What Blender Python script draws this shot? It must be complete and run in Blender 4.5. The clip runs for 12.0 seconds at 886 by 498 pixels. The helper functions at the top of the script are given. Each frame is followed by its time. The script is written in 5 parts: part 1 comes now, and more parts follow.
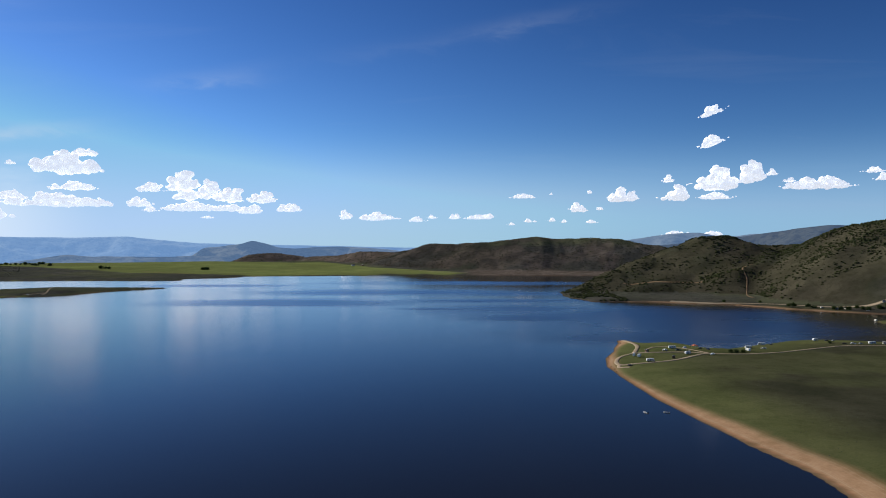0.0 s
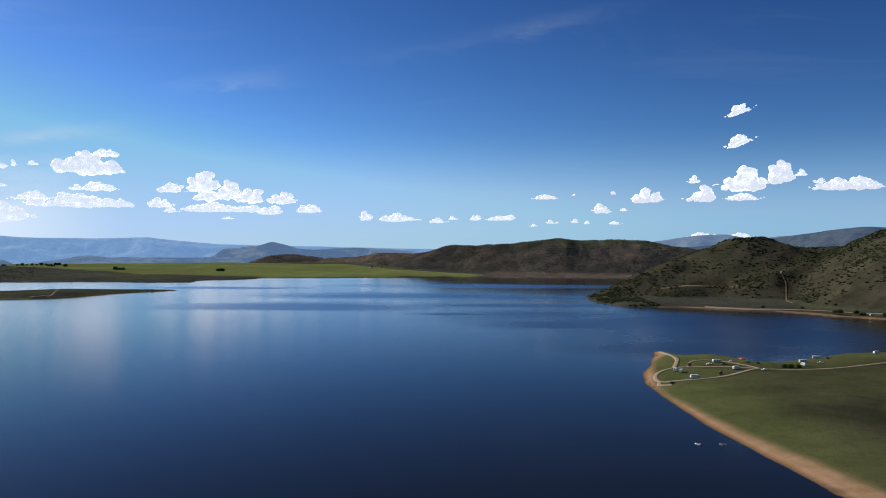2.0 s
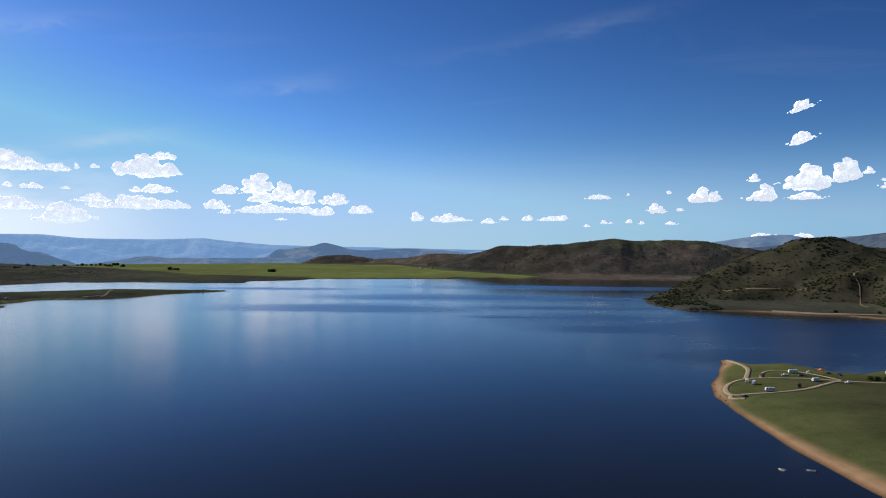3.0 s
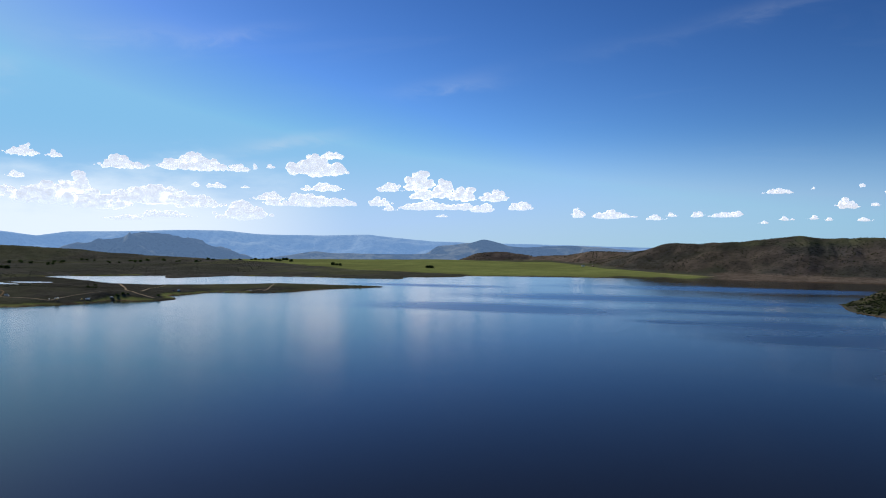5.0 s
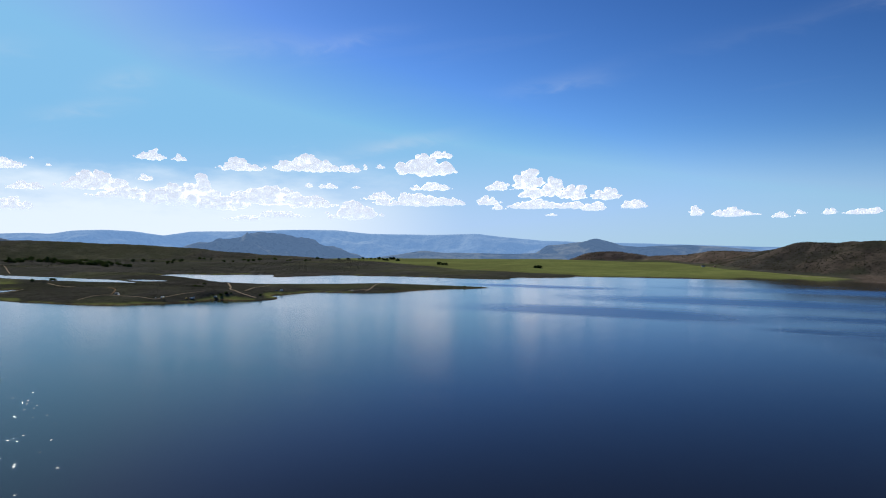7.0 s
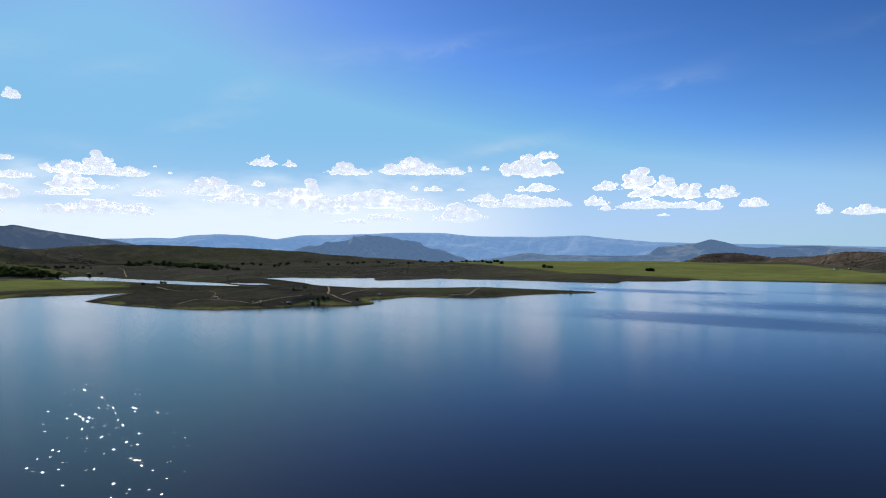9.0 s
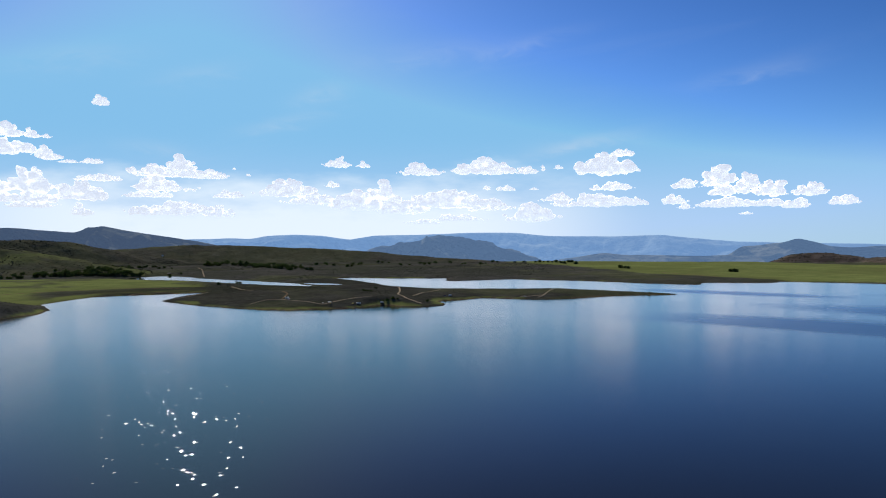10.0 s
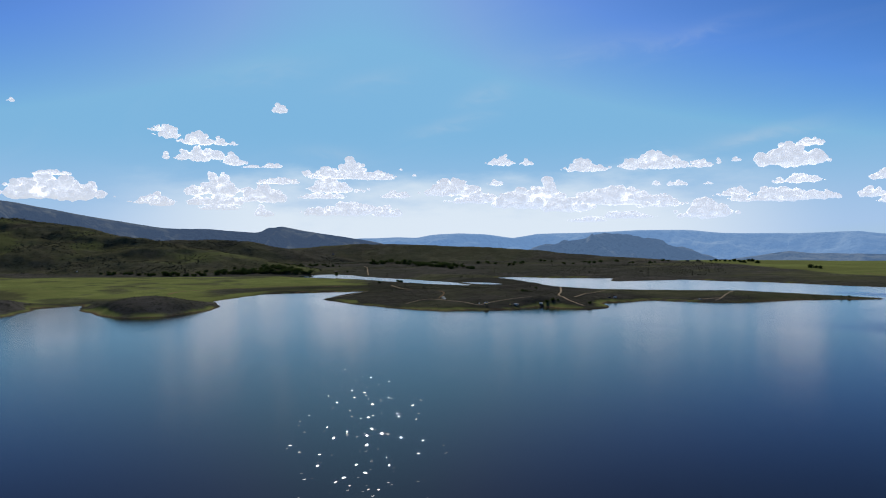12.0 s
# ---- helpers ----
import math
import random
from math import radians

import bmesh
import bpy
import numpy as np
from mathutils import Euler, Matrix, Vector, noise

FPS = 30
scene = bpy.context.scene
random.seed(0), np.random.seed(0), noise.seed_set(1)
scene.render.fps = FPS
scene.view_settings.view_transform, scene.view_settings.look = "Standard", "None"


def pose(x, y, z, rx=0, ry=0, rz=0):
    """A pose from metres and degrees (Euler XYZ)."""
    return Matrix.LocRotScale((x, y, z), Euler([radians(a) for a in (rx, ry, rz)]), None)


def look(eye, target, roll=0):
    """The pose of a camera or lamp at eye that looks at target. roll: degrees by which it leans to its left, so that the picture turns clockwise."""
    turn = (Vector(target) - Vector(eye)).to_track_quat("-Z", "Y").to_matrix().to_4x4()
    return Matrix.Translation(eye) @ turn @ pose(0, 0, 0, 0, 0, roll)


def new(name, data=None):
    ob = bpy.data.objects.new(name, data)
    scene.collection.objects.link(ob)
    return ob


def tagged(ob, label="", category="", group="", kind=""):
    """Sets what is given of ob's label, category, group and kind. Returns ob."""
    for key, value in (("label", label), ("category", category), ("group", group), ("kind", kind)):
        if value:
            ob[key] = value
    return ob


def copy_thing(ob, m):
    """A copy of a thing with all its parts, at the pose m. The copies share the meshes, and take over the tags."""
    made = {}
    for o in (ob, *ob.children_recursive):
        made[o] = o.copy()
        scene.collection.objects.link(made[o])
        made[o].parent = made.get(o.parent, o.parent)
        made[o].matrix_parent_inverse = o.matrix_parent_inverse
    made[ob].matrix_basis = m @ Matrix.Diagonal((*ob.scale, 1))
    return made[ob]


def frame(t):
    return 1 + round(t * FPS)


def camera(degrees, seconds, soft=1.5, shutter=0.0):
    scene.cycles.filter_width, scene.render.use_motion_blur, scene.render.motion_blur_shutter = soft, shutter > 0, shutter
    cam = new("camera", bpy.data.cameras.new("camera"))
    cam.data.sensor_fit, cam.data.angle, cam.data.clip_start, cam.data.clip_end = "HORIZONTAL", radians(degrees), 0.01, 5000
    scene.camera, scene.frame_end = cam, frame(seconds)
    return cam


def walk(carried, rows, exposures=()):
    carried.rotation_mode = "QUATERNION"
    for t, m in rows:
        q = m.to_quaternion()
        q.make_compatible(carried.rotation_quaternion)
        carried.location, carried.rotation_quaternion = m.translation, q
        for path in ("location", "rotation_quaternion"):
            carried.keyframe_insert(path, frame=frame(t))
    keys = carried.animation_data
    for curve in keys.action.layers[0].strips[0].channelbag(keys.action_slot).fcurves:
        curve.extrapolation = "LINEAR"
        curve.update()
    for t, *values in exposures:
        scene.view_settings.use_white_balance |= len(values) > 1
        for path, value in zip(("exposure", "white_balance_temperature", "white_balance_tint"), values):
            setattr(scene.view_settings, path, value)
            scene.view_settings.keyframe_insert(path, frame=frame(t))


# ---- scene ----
# ---- camera and its flight ----
cam = camera(61.35, 12.0, soft=1.0)
PATH = [
    (0.0, pose(0.0, 0.0, 82.5, 89.29, -0.06, 0.00)),
    (0.5, pose(0.8, 13.1, 82.3, 89.37, -0.10, -0.09)),
    (1.0, pose(1.5, 26.3, 82.0, 89.39, -0.17, 0.16)),
    (1.5, pose(2.1, 39.5, 81.8, 89.39, -0.19, 0.73)),
    (2.0, pose(2.4, 52.8, 81.6, 89.41, -0.18, 1.63)),
    (2.5, pose(2.4, 66.2, 81.3, 89.41, -0.16, 3.37)),
    (3.0, pose(2.1, 79.7, 81.1, 89.46, -0.16, 5.57)),
    (5.0, pose(-3.5, 132.9, 79.9, 89.18, -0.39, 17.83)),
    (5.5, pose(-6.5, 145.8, 79.6, 89.12, -0.39, 20.41)),
    (6.0, pose(-9.8, 158.6, 79.4, 89.10, -0.35, 22.32)),
    (6.5, pose(-13.3, 171.4, 79.1, 89.08, -0.32, 24.32)),
    (7.0, pose(-17.0, 184.1, 78.9, 89.09, -0.27, 26.22)),
    (9.0, pose(-36.8, 232.2, 78.3, 89.26, 0.13, 34.35)),
    (9.5, pose(-42.9, 242.2, 78.2, 89.26, 0.18, 36.89)),
    (10.0, pose(-49.2, 252.0, 78.1, 89.28, 0.27, 39.93)),
    (10.5, pose(-55.6, 261.3, 77.9, 89.28, 0.38, 43.06)),
    (11.0, pose(-62.2, 270.5, 77.8, 89.28, 0.46, 46.17)),
    (11.5, pose(-68.9, 279.5, 77.6, 89.25, 0.52, 49.53)),
    (12.0, pose(-75.6, 288.5, 77.5, 89.25, 0.56, 52.53)),
]
walk(cam, PATH, exposures=[(0.0, 0.36), (6.0, 0.38), (9.5, 0.38), (11.5, 0.36), (12.0, 0.2)])

# ---- sky and sun ----
SUN_AZ, SUN_EL = 59.0, 29.0          # degrees west of north (+y), and above the horizon
world = bpy.data.worlds.new("sky")
scene.world = world
world.use_nodes = True
wt = world.node_tree
for n in list(wt.nodes):
    wt.nodes.remove(n)


def wnode(kind, **values):
    n = wt.nodes.new(kind)
    for key, value in values.items():
        n.inputs[key].default_value = value
    return n


w_out = wnode("ShaderNodeOutputWorld")
w_bg = wnode("ShaderNodeBackground", Strength=0.07)
w_sky = wnode("ShaderNodeTexSky")
w_sky.sky_type = "NISHITA"
w_sky.sun_disc = False
w_sky.sun_elevation = radians(SUN_EL)
w_sky.sun_rotation = radians(-SUN_AZ)
w_sky.altitude = 2440.0
w_sky.air_density, w_sky.dust_density, w_sky.ozone_density = 1.12, 1.29, 4.25
# high thin cirrus, in long streaks
w_co = wnode("ShaderNodeTexCoord")
w_sep = wnode("ShaderNodeSeparateXYZ")
wt.links.new(w_co.outputs["Generated"], w_sep.inputs[0])
w_el = wnode("ShaderNodeMath")
w_el.operation = "ADD"
w_el.inputs[1].default_value = 0.12
wt.links.new(w_sep.outputs["Z"], w_el.inputs[0])
w_div = wnode("ShaderNodeVectorMath")
w_div.operation = "DIVIDE"
w_comb = wnode("ShaderNodeCombineXYZ")
for k in "XYZ":
    wt.links.new(w_el.outputs[0], w_comb.inputs[k])
wt.links.new(w_co.outputs["Generated"], w_div.inputs[0])
wt.links.new(w_comb.outputs[0], w_div.inputs[1])
w_map = wnode("ShaderNodeMapping", Rotation=(0, 0, radians(25)), Scale=(0.45, 1.7, 1.0))
wt.links.new(w_div.outputs[0], w_map.inputs["Vector"])
w_noise = wnode("ShaderNodeTexNoise", Scale=1.3, Detail=7.0, Roughness=0.62, Distortion=0.7)
wt.links.new(w_map.outputs[0], w_noise.inputs["Vector"])


def wmath(op, a, b=0.0, c=0.0):
    n = wt.nodes.new("ShaderNodeMath")
    n.operation = op
    for sock, v in zip(n.inputs, (a, b, c)):
        if isinstance(v, (int, float)):
            sock.default_value = v
        else:
            wt.links.new(v, sock)
    return n.outputs[0]


# thin torn veils: bearing west of north, height, half length, half depth (degrees), slant, density
WISPS = [(49.2, 10.9, 1.9, 0.75, 0.25, 0.5), (51.8, 8.8, 3.2, 0.5, 0.22, 0.45), (30.6, 6.9, 4.6, 0.5, 0.22, 0.5), (40.5, 14.0, 5.5, 0.9, 0.1, 0.3), (33.0, 14.6, 3.5, 0.5, 0.18, 0.32),
         (16.2, 12.0, 3.6, 0.6, 0.2, 0.14), (28.5, 7.3, 4.5, 0.45, 0.05, 0.3), (61.0, 6.6, 2.2, 0.5, -0.1, 0.4), (17.5, 11.4, 4.0, 0.5, 0.08, 0.22), (4.0, 14.2, 5.0, 0.6, 0.12, 0.08),
         (-6.0, 16.0, 5.0, 0.6, 0.15, 0.2), (66.0, 12.5, 4.0, 0.9, 0.15, 0.35), (58.0, 12.0, 3.0, 0.7, 0.2, 0.3)]
w_az = wmath("MULTIPLY", wmath("ARCTAN2", wmath("MULTIPLY", w_sep.outputs["X"], -1.0), w_sep.outputs["Y"]), 57.2958)
w_alt = wmath("MULTIPLY", wmath("ARCSINE", w_sep.outputs["Z"]), 57.2958)
w_tear = wnode("ShaderNodeTexNoise", Scale=16.0, Detail=6.0, Roughness=0.6, Distortion=0.6)
w_tmap = wnode("ShaderNodeMapping", Scale=(1.0, 1.0, 3.2))
wt.links.new(w_co.outputs["Generated"], w_tmap.inputs["Vector"])
wt.links.new(w_tmap.outputs[0], w_tear.inputs["Vector"])
w_shift = wmath("MULTIPLY_ADD", w_tear.outputs["Fac"], 1.6, -0.8)
veil = None
for az0, el0, half, deep, slant, dense in WISPS:
    along = wmath("SUBTRACT", w_az, az0)
    across = wmath("MULTIPLY_ADD", along, slant, wmath("SUBTRACT", w_alt, el0))
    across = wmath("ADD", across, w_shift)
    far = wmath("ADD", wmath("POWER", wmath("ABSOLUTE", wmath("DIVIDE", along, half)), 2.0), wmath("POWER", wmath("ABSOLUTE", wmath("DIVIDE", across, deep)), 2.0))
    one = wmath("MULTIPLY", wmath("EXPONENT", wmath("MULTIPLY", far, -1.0)), dense * 0.45)
    veil = one if veil is None else wmath("ADD", veil, one)
w_torn = wnode("ShaderNodeMapRange")
for k, v in (("From Min", 0.3), ("From Max", 0.7), ("To Min", 0.15), ("To Max", 1.0)):
    w_torn.inputs[k].default_value = v
wt.links.new(w_tear.outputs["Fac"], w_torn.inputs["Value"])
veil = wmath("MULTIPLY", veil, w_torn.outputs[0])
w_ramp = wnode("ShaderNodeMapRange")
for k, v in (("From Min", 0.56), ("From Max", 0.9), ("To Min", 0.0), ("To Max", 0.05)):
    w_ramp.inputs[k].default_value = v
wt.links.new(w_noise.outputs["Fac"], w_ramp.inputs["Value"])
w_thin = wmath("ADD", w_ramp.outputs[0], veil)
w_mix = wnode("ShaderNodeMix")
w_mix.data_type = "RGBA"
w_mix.inputs["B"].default_value = (7.5, 8.2, 9.0, 1)
wt.links.new(w_thin, w_mix.inputs["Factor"])
w_hsv = wnode("ShaderNodeHueSaturation", Saturation=1.03)
w_tint = wnode("ShaderNodeMix")
w_tint.data_type, w_tint.blend_type = "RGBA", "MULTIPLY"
w_tint.inputs["Factor"].default_value = 1.0
w_tint.inputs["B"].default_value = (0.4735, 0.464, 0.461, 1)
wt.links.new(w_sky.outputs[0], w_tint.inputs["A"])
w_deep = wnode("ShaderNodeGamma", Gamma=1.712)          # deepens the blue away from the sun
wt.links.new(w_tint.outputs["Result"], w_deep.inputs["Color"])
w_even = wnode("ShaderNodeMix")                          # caps the sky colour round the sun: no hot spot
w_even.data_type, w_even.blend_type = "RGBA", "DARKEN"
w_even.inputs["Factor"].default_value = 0.985
w_even.inputs["B"].default_value = (2.75, 5.85, 9.0, 1)
wt.links.new(w_deep.outputs[0], w_even.inputs["A"])
wt.links.new(w_even.outputs["Result"], w_hsv.inputs["Color"])
wt.links.new(w_hsv.outputs[0], w_mix.inputs["A"])
# pale haze low over the horizon
w_low = wnode("ShaderNodeMapRange")
w_low.interpolation_type = "SMOOTHERSTEP"
for k, v in (("From Min", 0.16), ("From Max", -0.02), ("To Min", 0.0), ("To Max", 0.68)):
    w_low.inputs[k].default_value = v
wt.links.new(w_sep.outputs["Z"], w_low.inputs["Value"])
w_haze = wnode("ShaderNodeMix")
w_haze.data_type = "RGBA"
wt.links.new(w_mix.outputs["Result"], w_haze.inputs["A"])
# a bank of far white cloud and vapour low on the sunward side
w_side = wnode("ShaderNodeVectorMath")
w_side.operation = "DOT_PRODUCT"
w_side.inputs[1].default_value = (-math.sin(radians(52)), math.cos(radians(52)), 0)
wt.links.new(w_co.outputs["Generated"], w_side.inputs[0])
w_sunward = wnode("ShaderNodeMapRange")
w_sunward.interpolation_type = "SMOOTHSTEP"
for k, v in (("From Min", 0.88), ("From Max", 0.98)):
    w_sunward.inputs[k].default_value = v
wt.links.new(w_side.outputs["Value"], w_sunward.inputs["Value"])
w_clear = wnode("ShaderNodeMapRange")
for k, v in (("From Min", 0.1), ("From Max", 0.85), ("To Min", 0.86), ("To Max", 1.0)):
    w_clear.inputs[k].default_value = v
wt.links.new(w_side.outputs["Value"], w_clear.inputs["Value"])
wt.links.new(wmath("MULTIPLY", w_low.outputs[0], w_clear.outputs[0]), w_haze.inputs["Factor"])
w_air = wnode("ShaderNodeMix")                           # bluer air away from the sun
w_air.data_type = "RGBA"
w_air.inputs["A"].default_value, w_air.inputs["B"].default_value = (3.5, 5.9, 10.6, 1), (6.1, 7.6, 10.6, 1)
w_turn = wnode("ShaderNodeMapRange")
for k, v in (("From Min", 0.3), ("From Max", 0.9)):
    w_turn.inputs[k].default_value = v
wt.links.new(w_side.outputs["Value"], w_turn.inputs["Value"])
wt.links.new(w_turn.outputs[0], w_air.inputs["Factor"])
wt.links.new(w_air.outputs["Result"], w_haze.inputs["B"])
w_bmap = wnode("ShaderNodeMapping", Scale=(7.0, 7.0, 24.0))
wt.links.new(w_co.outputs["Generated"], w_bmap.inputs["Vector"])
w_bn = wnode("ShaderNodeTexNoise", Scale=1.0, Detail=6.0, Roughness=0.55)
wt.links.new(w_bmap.outputs[0], w_bn.inputs["Vector"])
w_bz = wnode("ShaderNodeMath")
w_bz.operation = "MULTIPLY_ADD"
w_bz.inputs[1].default_value = 0.15
wt.links.new(w_bn.outputs["Fac"], w_bz.inputs[0])
w_neg = wnode("ShaderNodeMath")
w_neg.operation = "MULTIPLY"
w_neg.inputs[1].default_value = -1.0
wt.links.new(w_sep.outputs["Z"], w_neg.inputs[0])
wt.links.new(w_neg.outputs[0], w_bz.inputs[2])
w_bank = wnode("ShaderNodeMapRange")
w_bank.interpolation_type = "SMOOTHSTEP"
for k, v in (("From Min", -0.03), ("From Max", 0.05), ("To Max", 0.7)):
    w_bank.inputs[k].default_value = v
wt.links.new(w_bz.outputs[0], w_bank.inputs["Value"])
w_bfac = wnode("ShaderNodeMath")
w_bfac.operation = "MULTIPLY"
wt.links.new(w_bank.outputs[0], w_bfac.inputs[0])
wt.links.new(w_sunward.outputs[0], w_bfac.inputs[1])
w_white = wnode("ShaderNodeMix")
w_white.data_type = "RGBA"
w_white.inputs["B"].default_value = (10.6, 11.4, 12.0, 1)
wt.links.new(w_bfac.outputs[0], w_white.inputs["Factor"])
wt.links.new(w_haze.outputs["Result"], w_white.inputs["A"])
wt.links.new(w_white.outputs["Result"], w_bg.inputs["Color"])
wt.links.new(w_bg.outputs[0], w_out.inputs["Surface"])

sun_dir = Vector((-math.sin(radians(SUN_AZ)) * math.cos(radians(SUN_EL)), math.cos(radians(SUN_AZ)) * math.cos(radians(SUN_EL)), math.sin(radians(SUN_EL))))
sun_data = bpy.data.lights.new("sun", "SUN")
sun_data.energy, sun_data.angle, sun_data.color = 3.8, radians(0.55), (1.0, 0.94, 0.85)
sun = new("sun", sun_data)
sun.matrix_world = look(sun_dir * 3000, (0, 0, 0))


# ---- materials ----
def material(name):
    m = bpy.data.materials.new(name)
    m.use_nodes = True
    nt = m.node_tree
    bsdf = nt.nodes["Principled BSDF"]
    return m, nt, bsdf


def node(nt, kind, links=(), **values):
    """A node with its inputs set; links: (input, socket) pairs."""
    n = nt.nodes.new(kind)
    for key, value in values.items():
        n.inputs[key.replace("_", " ")].default_value = value
    for key, sock in links:
        nt.links.new(sock, n.inputs[key])
    return n


def mixed(nt, fac, a, b):
    n = nt.nodes.new("ShaderNodeMix")
    n.data_type = "RGBA"
    for sock, v in ((n.inputs["Factor"], fac), (n.inputs["A"], a), (n.inputs["B"], b)):
        if isinstance(v, (int, float)):
            sock.default_value = v
        elif isinstance(v, tuple):
            sock.default_value = (*v, 1)
        else:
            nt.links.new(v, sock)
    return n.outputs["Result"]


def ranged(nt, sock, lo, hi, a=0.0, b=1.0):
    n = nt.nodes.new("ShaderNodeMapRange")
    nt.links.new(sock, n.inputs["Value"])
    for k, v in (("From Min", lo), ("From Max", hi), ("To Min", a), ("To Max", b)):
        n.inputs[k].default_value = v
    return n.outputs["Result"]


def grain(nt, scale, detail=5.0, rough=0.6, stretch=None, distort=0.0):
    co = nt.nodes.new("ShaderNodeTexCoord").outputs["Object"]
    if stretch:
        co = node(nt, "ShaderNodeMapping", [("Vector", co)], Scale=stretch).outputs[0]
    return node(nt, "ShaderNodeTexNoise", [("Vector", co)], Scale=scale, Detail=detail, Roughness=rough, Distortion=distort).outputs["Fac"]


def attr(nt, name):
    n = nt.nodes.new("ShaderNodeAttribute")
    n.attribute_name = name
    return n.outputs["Fac"]


def bumped(nt, bsdf, sock, strength, distance):
    n = node(nt, "ShaderNodeBump", [("Height", sock)], Strength=strength, Distance=distance)
    nt.links.new(n.outputs[0], bsdf.inputs["Normal"])


def simple(name, color, rough=0.6, metal=0.0, scale=8.0, vary=0.25, bump=0.0):
    """Plain surface with soft uneven tone at two scales."""
    m, nt, b = material(name)
    dark = tuple(c * (1 - vary) for c in color)
    fac = grain(nt, scale)
    col = mixed(nt, ranged(nt, fac, 0.35, 0.7), dark, tuple(color))
    col = mixed(nt, ranged(nt, grain(nt, scale * 0.13, 3.0), 0.45, 0.75, 0.0, 0.5), col, dark)
    nt.links.new(col, b.inputs["Base Color"])
    nt.links.new(ranged(nt, fac, 0.3, 0.7, rough * 0.85, min(1, rough * 1.15)), b.inputs["Roughness"])
    b.inputs["Metallic"].default_value = metal
    if rough > 0.9:
        b.inputs["Specular IOR Level"].default_value = 0.0
    if bump:
        bumped(nt, b, fac, bump, 0.02)
    return m


def land_material():
    """Sage scrub, meadow, red soil and beach, mixed by the plan's zones and by noise."""
    m, nt, b = material("land")
    big, mid, fine, tiny = grain(nt, 0.004, 6, 0.6), grain(nt, 0.022, 6, 0.65), grain(nt, 0.13, 5, 0.7), grain(nt, 0.9, 4, 0.7)
    sage = mixed(nt, ranged(nt, mid, 0.38, 0.62), (0.068, 0.067, 0.056), (0.112, 0.107, 0.092))
    sage = mixed(nt, ranged(nt, big, 0.42, 0.62, 0.0, 0.8), sage, (0.064, 0.07, 0.045))
    sage = mixed(nt, ranged(nt, fine, 0.5, 0.64, 0.0, 0.8), sage, (0.038, 0.04, 0.03))
    sage = mixed(nt, ranged(nt, tiny, 0.5, 0.75, 0.0, 0.5), sage, (0.048, 0.048, 0.036))
    sage = mixed(nt, attr(nt, "scrub"), sage, mixed(nt, ranged(nt, mid, 0.36, 0.62), (0.02, 0.019, 0.0145), (0.038, 0.034, 0.026)))
    red = mixed(nt, ranged(nt, mid, 0.4, 0.62), (0.11, 0.085, 0.068), (0.19, 0.15, 0.12))
    red = mixed(nt, ranged(nt, fine, 0.5, 0.68, 0.0, 0.85), red, (0.045, 0.045, 0.028))
    grass = mixed(nt, ranged(nt, mid, 0.36, 0.64), (0.125, 0.148, 0.048), (0.19, 0.21, 0.07))
    grass = mixed(nt, ranged(nt, big, 0.45, 0.6, 0.0, 0.65), grass, (0.1, 0.1, 0.04))
    grass = mixed(nt, ranged(nt, fine, 0.5, 0.75, 0.0, 0.5), grass, (0.06, 0.075, 0.02))
    grass = mixed(nt, ranged(nt, tiny, 0.45, 0.75, 0.0, 0.4), grass, (0.05, 0.07, 0.02))
    sand = mixed(nt, ranged(nt, fine, 0.35, 0.65), (0.29, 0.175, 0.095), (0.4, 0.255, 0.15))
    sand = mixed(nt, ranged(nt, tiny, 0.5, 0.7, 0.0, 0.6), sand, (0.3, 0.19, 0.11))
    pos = nt.nodes.new("ShaderNodeSeparateXYZ")
    nt.links.new(nt.nodes.new("ShaderNodeTexCoord").outputs["Object"], pos.inputs[0])
    band = nt.nodes.new("ShaderNodeCombineXYZ")
    nt.links.new(attr(nt, "shore"), band.inputs["X"])
    nt.links.new(ranged(nt, pos.outputs["X"], 0, 100, 0, 3), band.inputs["Y"])
    nt.links.new(ranged(nt, pos.outputs["Y"], 0, 100, 0, 3), band.inputs["Z"])
    strand = node(nt, "ShaderNodeTexNoise", [("Vector", band.outputs[0])], Scale=0.45, Detail=5.0, Roughness=0.65).outputs["Fac"]
    sand = mixed(nt, ranged(nt, strand, 0.5, 0.62, 0.0, 0.75), sand, (0.29, 0.14, 0.075))
    sand = mixed(nt, ranged(nt, strand, 0.44, 0.36, 0.0, 0.7), sand, (0.42, 0.32, 0.22))
    col = mixed(nt, attr(nt, "red"), sage, red)
    col = mixed(nt, attr(nt, "grass"), col, grass)
    col = mixed(nt, attr(nt, "sand"), col, sand)
    col = mixed(nt, attr(nt, "wet"), col, (0.07, 0.048, 0.03))
    nt.links.new(col, b.inputs["Base Color"])
    b.inputs["Roughness"].default_value = 0.95
    b.inputs["Diffuse Roughness"].default_value = 0.25
    nt.links.new(ranged(nt, attr(nt, "grass"), 0.5, 1.0, 0.0, 0.09), b.inputs["Sheen Weight"])
    b.inputs["Sheen Tint"].default_value = (0.62, 0.75, 0.22, 1)
    b.inputs["Sheen Roughness"].default_value = 0.6
    b.inputs["Specular IOR Level"].default_value = 0.0
    add = node(nt, "ShaderNodeMath", [(0, fine), (1, tiny)])
    add.operation = "ADD"
    calm = node(nt, "ShaderNodeMath", [(0, attr(nt, "grass")), (1, attr(nt, "sand"))])
    calm.operation = "MAXIMUM"
    rough = node(nt, "ShaderNodeMath", [(0, add.outputs[0]), (1, ranged(nt, calm.outputs[0], 0.0, 1.0, 1.0, 0.16))])
    rough.operation = "MULTIPLY"
